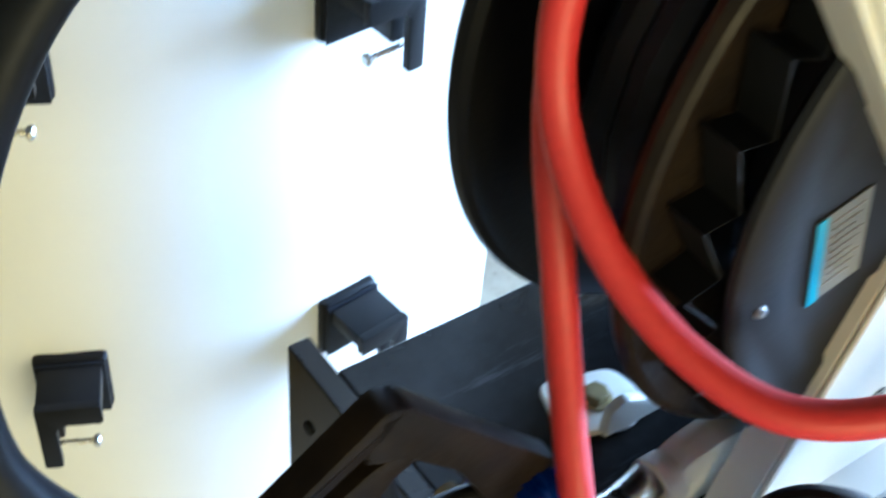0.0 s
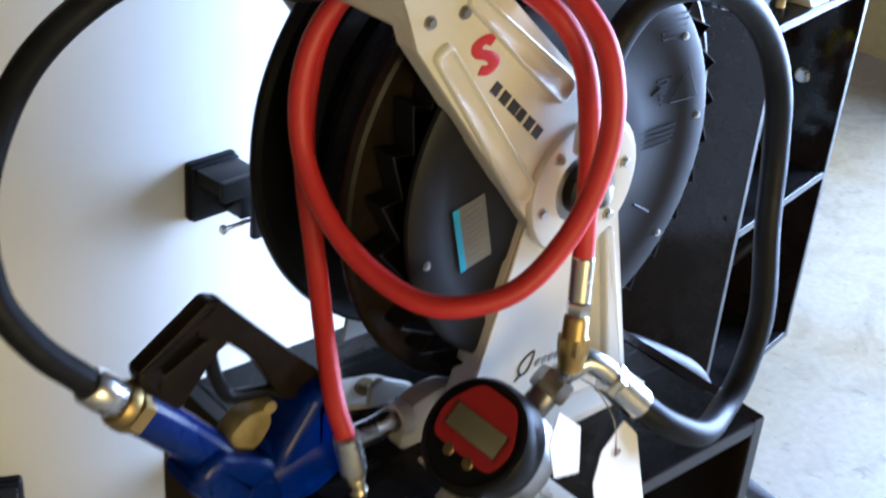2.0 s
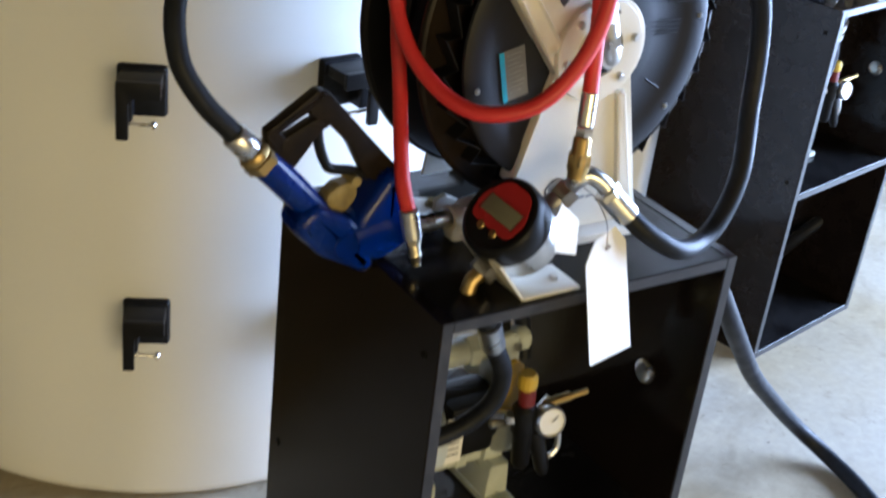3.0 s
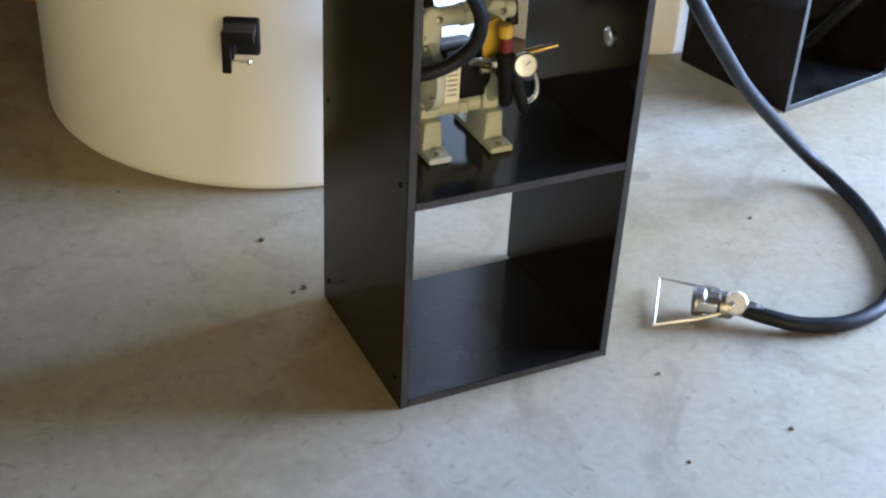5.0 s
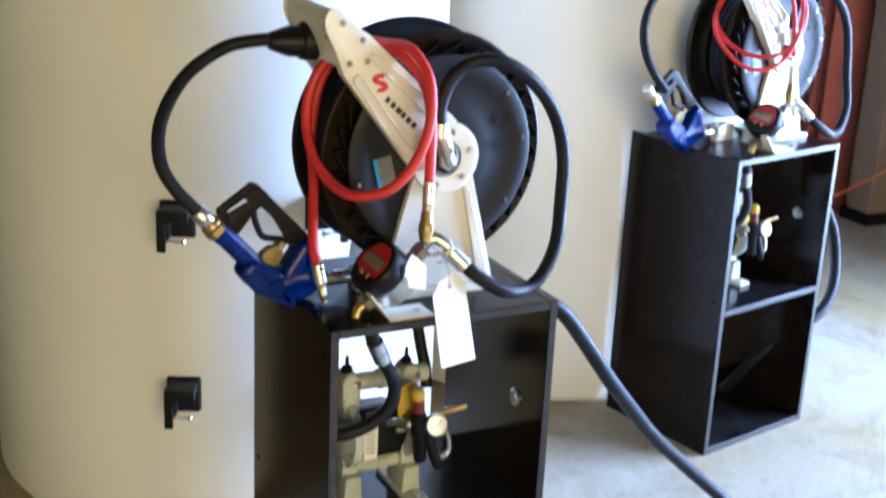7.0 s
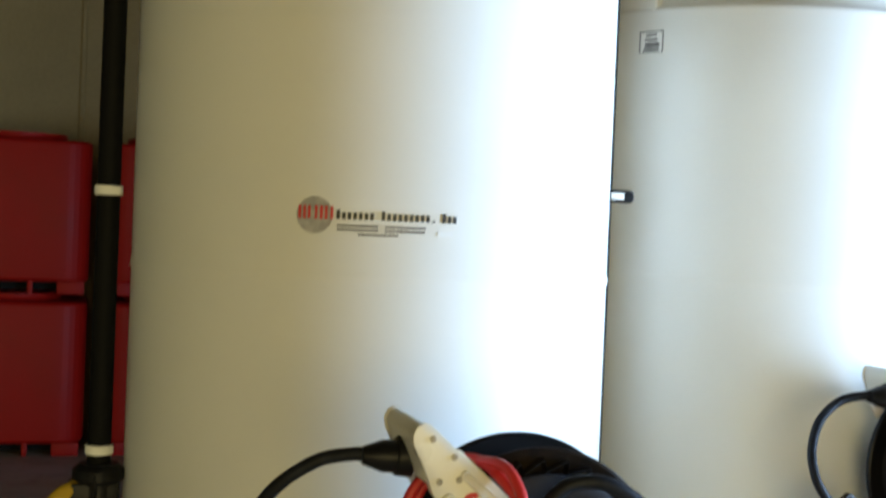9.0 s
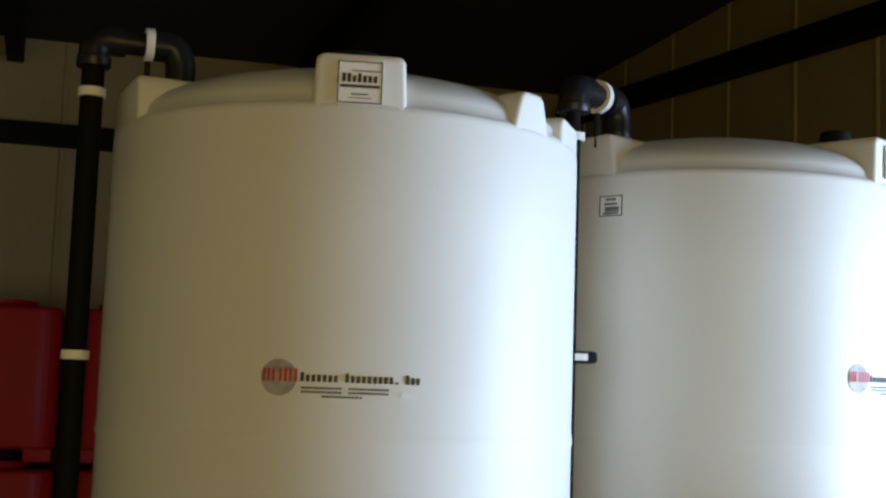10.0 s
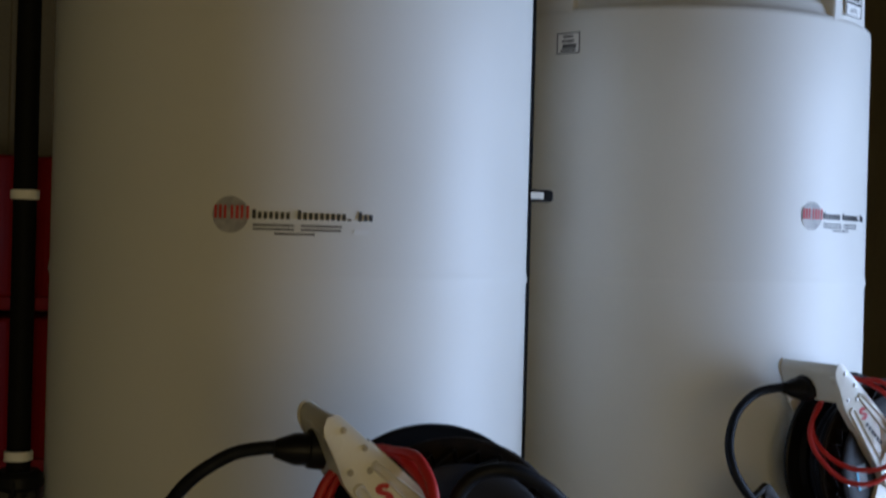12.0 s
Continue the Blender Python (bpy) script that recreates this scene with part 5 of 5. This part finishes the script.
def regulator():
    """A filter regulator with gauge beside the pump."""
    at = (0.238, 0.1, SHELF + 0.012)
    o = thing("air_regulator", "black air filter regulator with a round dial gauge and yellow knob", "regulator", "regulators", at=at)
    b = BM()
    lathe(b, [(0, 0.1), (0.009, 0.1), (0.0135, 0.108), (0.0145, 0.16), (0.018, 0.165), (0.018, 0.205), (0.013, 0.212), (0, 0.212)], (0.012, 0, 0), (-0.08, 0.0, 1), 24)
    part("bowl", b, M_PLASTIC, o, "black filter bowl")
    b = BM()
    lathe(b, [(0, 0.0), (0.0125, 0.0), (0.0125, 0.026), (0, 0.026)], (-0.003, 0, 0.212), (-0.08, 0, 1), 22)
    part("red_collar", b, M_DARKRED, o, "dark red collar")
    b = BM()
    lathe(b, [(0, 0), (0.0135, 0), (0.0145, 0.004), (0.0145, 0.018), (0.011, 0.024), (0, 0.024)], (-0.006, 0, 0.24), (-0.08, 0, 1), 14)
    part("knob", b, M_YELLOW, o, "yellow adjusting knob", smooth=20)
    b = BM()
    lathe(b, [(0, 0), (0.021, 0), (0.0235, 0.003), (0.0235, 0.014), (0.021, 0.017), (0.02, 0.0145), (0, 0.0145)], (0.026, -0.016, 0.187), (-0.15, -0.95, 0.25), 30)
    g = part("gauge_case", b, M_CHROME, o, "bright round gauge case")
    b = BM()
    lathe(b, [(0, 0), (0.0195, 0), (0, 0.0006)], (0.0238, -0.0302, 0.1908), (-0.15, -0.95, 0.25), 30)
    part("dial", b, M_GLASS, g, "white dial under glass")
    b = BM()
    rod(b, (0.0236, -0.0312, 0.191), (0.0336, -0.0316, 0.2), 0.0008, 6)
    part("needle", b, M_INK, g)
    b = BM()
    rod(b, (0.03, 0.0, 0.2), (0.075, -0.005, 0.207), 0.007, 12, 0.002)
    rod(b, (0.07, -0.005, 0.206), (0.1, -0.01, 0.212), 0.0045, 10, 0.001)
    part("air_plug", b, M_BRASS, o, "brass air plug")
    b = BM()
    lathe(b, [(0, 0), (0.006, 0), (0.0085, 0.006), (0.011, 0.012), (0.0125, 0.06), (0.0125, 0.085), (0, 0.085)], (0.04, -0.012, 0.082), (-0.28, 0.1, 1), 18)
    part("drain_bowl", b, M_PLASTIC, o, "black tapered drain bowl")
    b = BM()
    rod(b, (0.03, 0.02, 0.16), (0.06, 0.02, 0.19), 0.009, 14)
    tube(b, [(0.045, 0.01, 0.18), (0.066, 0.004, 0.15), (0.07, 0.0, 0.115), (0.055, 0.0, 0.1), (0.035, 0.0, 0.104)], 0.0045, 10)
    part("bail", b, M_CHROME, o, "bright wire bail and fitting")
    b = BM()
    tube(b, [(-0.012, 0.0, 0.19), (-0.03, 0.03, 0.18), (-0.05, 0.06, 0.17)], 0.008, 10)
    nut(b, (-0.016, 0.004, 0.188), (-0.7, 0.6, -0.2), 0.011, 0.014)
    part("inlet_fitting", b, M_CHROME, o)
    return o


def yellow_filter():
    o = thing("warning_card", "yellow plastic card hanging in front of the pump", "tag", "yellow tags", at=(0.23, 0.136, 0.667))
    b = BM()
    slab(b, rounded([(-0.022, -0.01), (0.022, -0.014), (0.027, 0.03), (0.012, 0.045), (0.02, 0.07), (0.004, 0.084), (-0.02, 0.074), (-0.026, 0.03)], 0.004), -0.004, 0.004, 0.002)
    part("card", b, M_YELLOW, o)
    b = BM()
    rod(b, (-0.03, -0.006, -0.018), (0.03, -0.006, -0.02), 0.006, 10, 0.002)
    part("clip", b, M_CHROME, o, "bright clip bar")
    return o


def feed_hose():
    return hose_thing("feed_hose", "short black hose from the pump up through the stand top",
                      [(0.096, 0.05, 0.93), (0.108, 0.055, 0.89), (0.128, 0.07, 0.85), (0.155, 0.08, 0.81), (0.172, 0.085, 0.77), (0.165, 0.09, 0.725), (0.13, 0.1, 0.69), (0.085, 0.11, 0.672), (0.05, 0.13, 0.664), (0.032, 0.17, 0.65)],
                      0.0135, (0.1, 0.05, 0.7), "feed hoses", None, (("ferrule", (0.138, 0.073, 0.836), (0.112, 0.056, 0.884), 0.017, M_CHROME, "bright crimped ferrule"),))


def back_hose():
    return hose_thing("riser_hose", "black hose behind the pump",
                      [(0.29, 0.24, 0.92), (0.285, 0.23, 0.86), (0.29, 0.22, 0.8), (0.3, 0.21, 0.74), (0.3, 0.2, 0.7)], 0.0125, (0.29, 0.22, 0.7), "riser hoses")


kinds = [stand(), reel(), nozzle(), spout_holder(), meter(), delivery_hose(), supply_hose(), small_tag(), pump(), regulator(), yellow_filter(), feed_hose(), back_hose()]
red_hose()
tag = paper_tag()
loops = red_hose(True)
bpy.context.view_layer.update()
STAND_2 = pose(1.582, 0.806, 0, 0, 0, 11.3)
for k in kinds:
    if k.name.startswith(("shelf_stand", "diaphragm", "air_reg", "warning", "feed", "riser")):
        shift = Matrix.Identity(4)
    elif k.name.startswith(("fuel_nozzle", "spout_holder")):
        shift = Matrix.Translation((0.0, 0.02, 0))
    else:
        shift = Matrix.Translation((0.05, 0.0, 0))
    copy_thing(k, STAND_2 @ shift @ k.matrix_world)
loops.matrix_world = STAND_2 @ Matrix.Translation((0.05, 0.0, 0.025)) @ loops.matrix_world

# ---- hoses on the floor ----
o = hose_thing("suction_hose", "long black rubber hose lying across the concrete floor",
               [(0.488, 0.22, 0.905), (0.53, 0.215, 0.885), (0.621, 0.201, 0.825), (0.692, 0.217, 0.746), (0.795, 0.246, 0.62), (0.909, 0.298, 0.499), (1.019, 0.349, 0.387), (1.144, 0.399, 0.275), (1.292, 0.45, 0.146), (1.377, 0.455, 0.07), (1.42, 0.395, 0.025), (1.405, 0.276, 0.0185), (1.36, 0.147, 0.0185), (1.31, 0.048, 0.0185), (1.25, -0.03, 0.0185), (1.15, -0.1, 0.0185), (1.03, -0.122, 0.0185), (0.93, -0.092, 0.02), (0.865, -0.05, 0.03), (0.82, -0.01, 0.038)],
               0.018, (1.0, 0.1, 0.0), "", None, (("crimp_collar", (0.855, -0.036, 0.031), (0.815, -0.002, 0.039), 0.0205, M_CHROME, "bright crimped collar"),))
o = thing("cam_coupling", "bright metal cam-lock coupling with a bail handle on the floor", "coupling", at=(0.77, 0.035, 0.0))
d = Vector((-0.8, 0.6, 0)).normalized()
side = Vector((0.6, 0.8, 0))
b = BM()
lathe(b, [(0, 0), (0.014, 0), (0.016, 0.01), (0.026, 0.014), (0.03, 0.02), (0.03, 0.045), (0.024, 0.05), (0.024, 0.075), (0.032, 0.082), (0.034, 0.1), (0.03, 0.105), (0.026, 0.105), (0.026, 0.06), (0, 0.06)], Vector((0.05, -0.04, 0.038)), d, 28)
part("body", b, M_DULL, o, "dull brownish metal coupling body")
b = BM()
lathe(b, [(0, 0), (0.027, 0), (0.027, 0.024), (0.023, 0.028), (0, 0.028)], Vector((0.04, -0.026, 0.042)), (-0.3, -0.75, 0.62), 28)
part("cap", b, M_ALU, o, "pale cast round cap")
b = BM()
nut(b, Vector((0.062, -0.049, 0.038)), -d, 0.02, 0.022)
part("hose_nut", b, M_CHROME, o)
b = BM()
p0 = Vector((0.02, -0.01, 0.045))
tube(b, [p0 + side * 0.036, p0 + side * 0.046 + d * 0.06, p0 + side * 0.085 + d * 0.14 - Vector((0, 0, 0.02)), p0 - side * 0.085 + d * 0.14 - Vector((0, 0, 0.035)), p0 - side * 0.044 + d * 0.05 - Vector((0, 0, 0.03)), p0 - side * 0.036 - Vector((0, 0, 0.01))], 0.0042, 10, curved=False)
part("bail_handle", b, M_ALU, o, "bright wire handle")
for s in (1, -1):
    b = BM()
    c0 = Vector((0.0, 0.0, 0.045)) + side * 0.034 * s
    box(b, (-0.012, -0.003, -0.012), (0.03, 0.003, 0.012), 0.003)
    bmesh.ops.transform(b, matrix=Matrix.Translation(c0) @ Matrix.Rotation(math.atan2(d.y, d.x), 4, "Z"), verts=b.verts)
    part("cam_ear", b, M_CHROME, o)
hose_thing("suction_hose", "black rubber hose looping behind the second stand to the floor",
           [(2.06, 1.12, 0.8), (2.12, 1.13, 0.78), (2.22, 1.14, 0.7), (2.3, 1.13, 0.58), (2.31, 1.1, 0.46), (2.26, 1.05, 0.37), (2.18, 1.02, 0.31), (2.09, 1.02, 0.27), (2.0, 1.05, 0.2), (1.95, 1.1, 0.1), (1.93, 1.15, 0.02)], 0.018, (2.1, 1.05, 0), "", None, (("end_collar", (2.05, 1.119, 0.802), (2.085, 1.125, 0.792), 0.021, M_PLASTIC, "black end collar"),))
hose_thing("orange_cord", "thin orange extension cord hanging by the door", [(4.08, 2.35, 1.6), (4.05, 2.3, 0.9), (3.98, 2.35, 0.45), (3.9, 2.6, 0.2), (3.8, 2.8, 0.05), (3.7, 2.9, 0.008), (3.4, 3.0, 0.008)], 0.006, (4, 2.4, 0), "", M_ORANGE)
hose_thing("floor_cord", "thin reddish cord lying on the concrete floor", [(-2.0, 3.6, 0.006), (-1.2, 3.1, 0.006), (-0.75, 2.85, 0.006), (-0.55, 2.69, 0.006), (-0.33, 2.38, 0.006), (-0.1, 2.25, 0.006)], 0.006, (-0.5, 2.6, 0), "", M_ORANGE)

# ---- crumbs on the floor ----
rng = random.Random(4)
b = BM()
spots = [(-0.055, 0.692, 0.008), (1.0, -0.12, 0.009), (0.7, -0.35, 0.006), (-0.03, 0.47, 0.008), (-0.06, 0.46, 0.006), (1.12, 0.35, 0.006), (0.55, -0.1, 0.005)] + [(rng.uniform(-2, 3), rng.uniform(-1.2, 2.2), rng.uniform(0.002, 0.005)) for k in range(60)]
for x, y, s in spots:
    m = bmesh.new()
    bmesh.ops.create_icosphere(m, subdivisions=1, radius=s)
    for v in m.verts:
        v.co *= rng.uniform(0.6, 1.2)
        v.co.z *= 0.6
    join(b, m, Matrix.Translation((x, y, s * 0.35)))
tagged(mesh_object("floor_crumbs", b, M_STONE, 0), "small dark crumbs scattered on the concrete floor", "debris", kind="stuff")
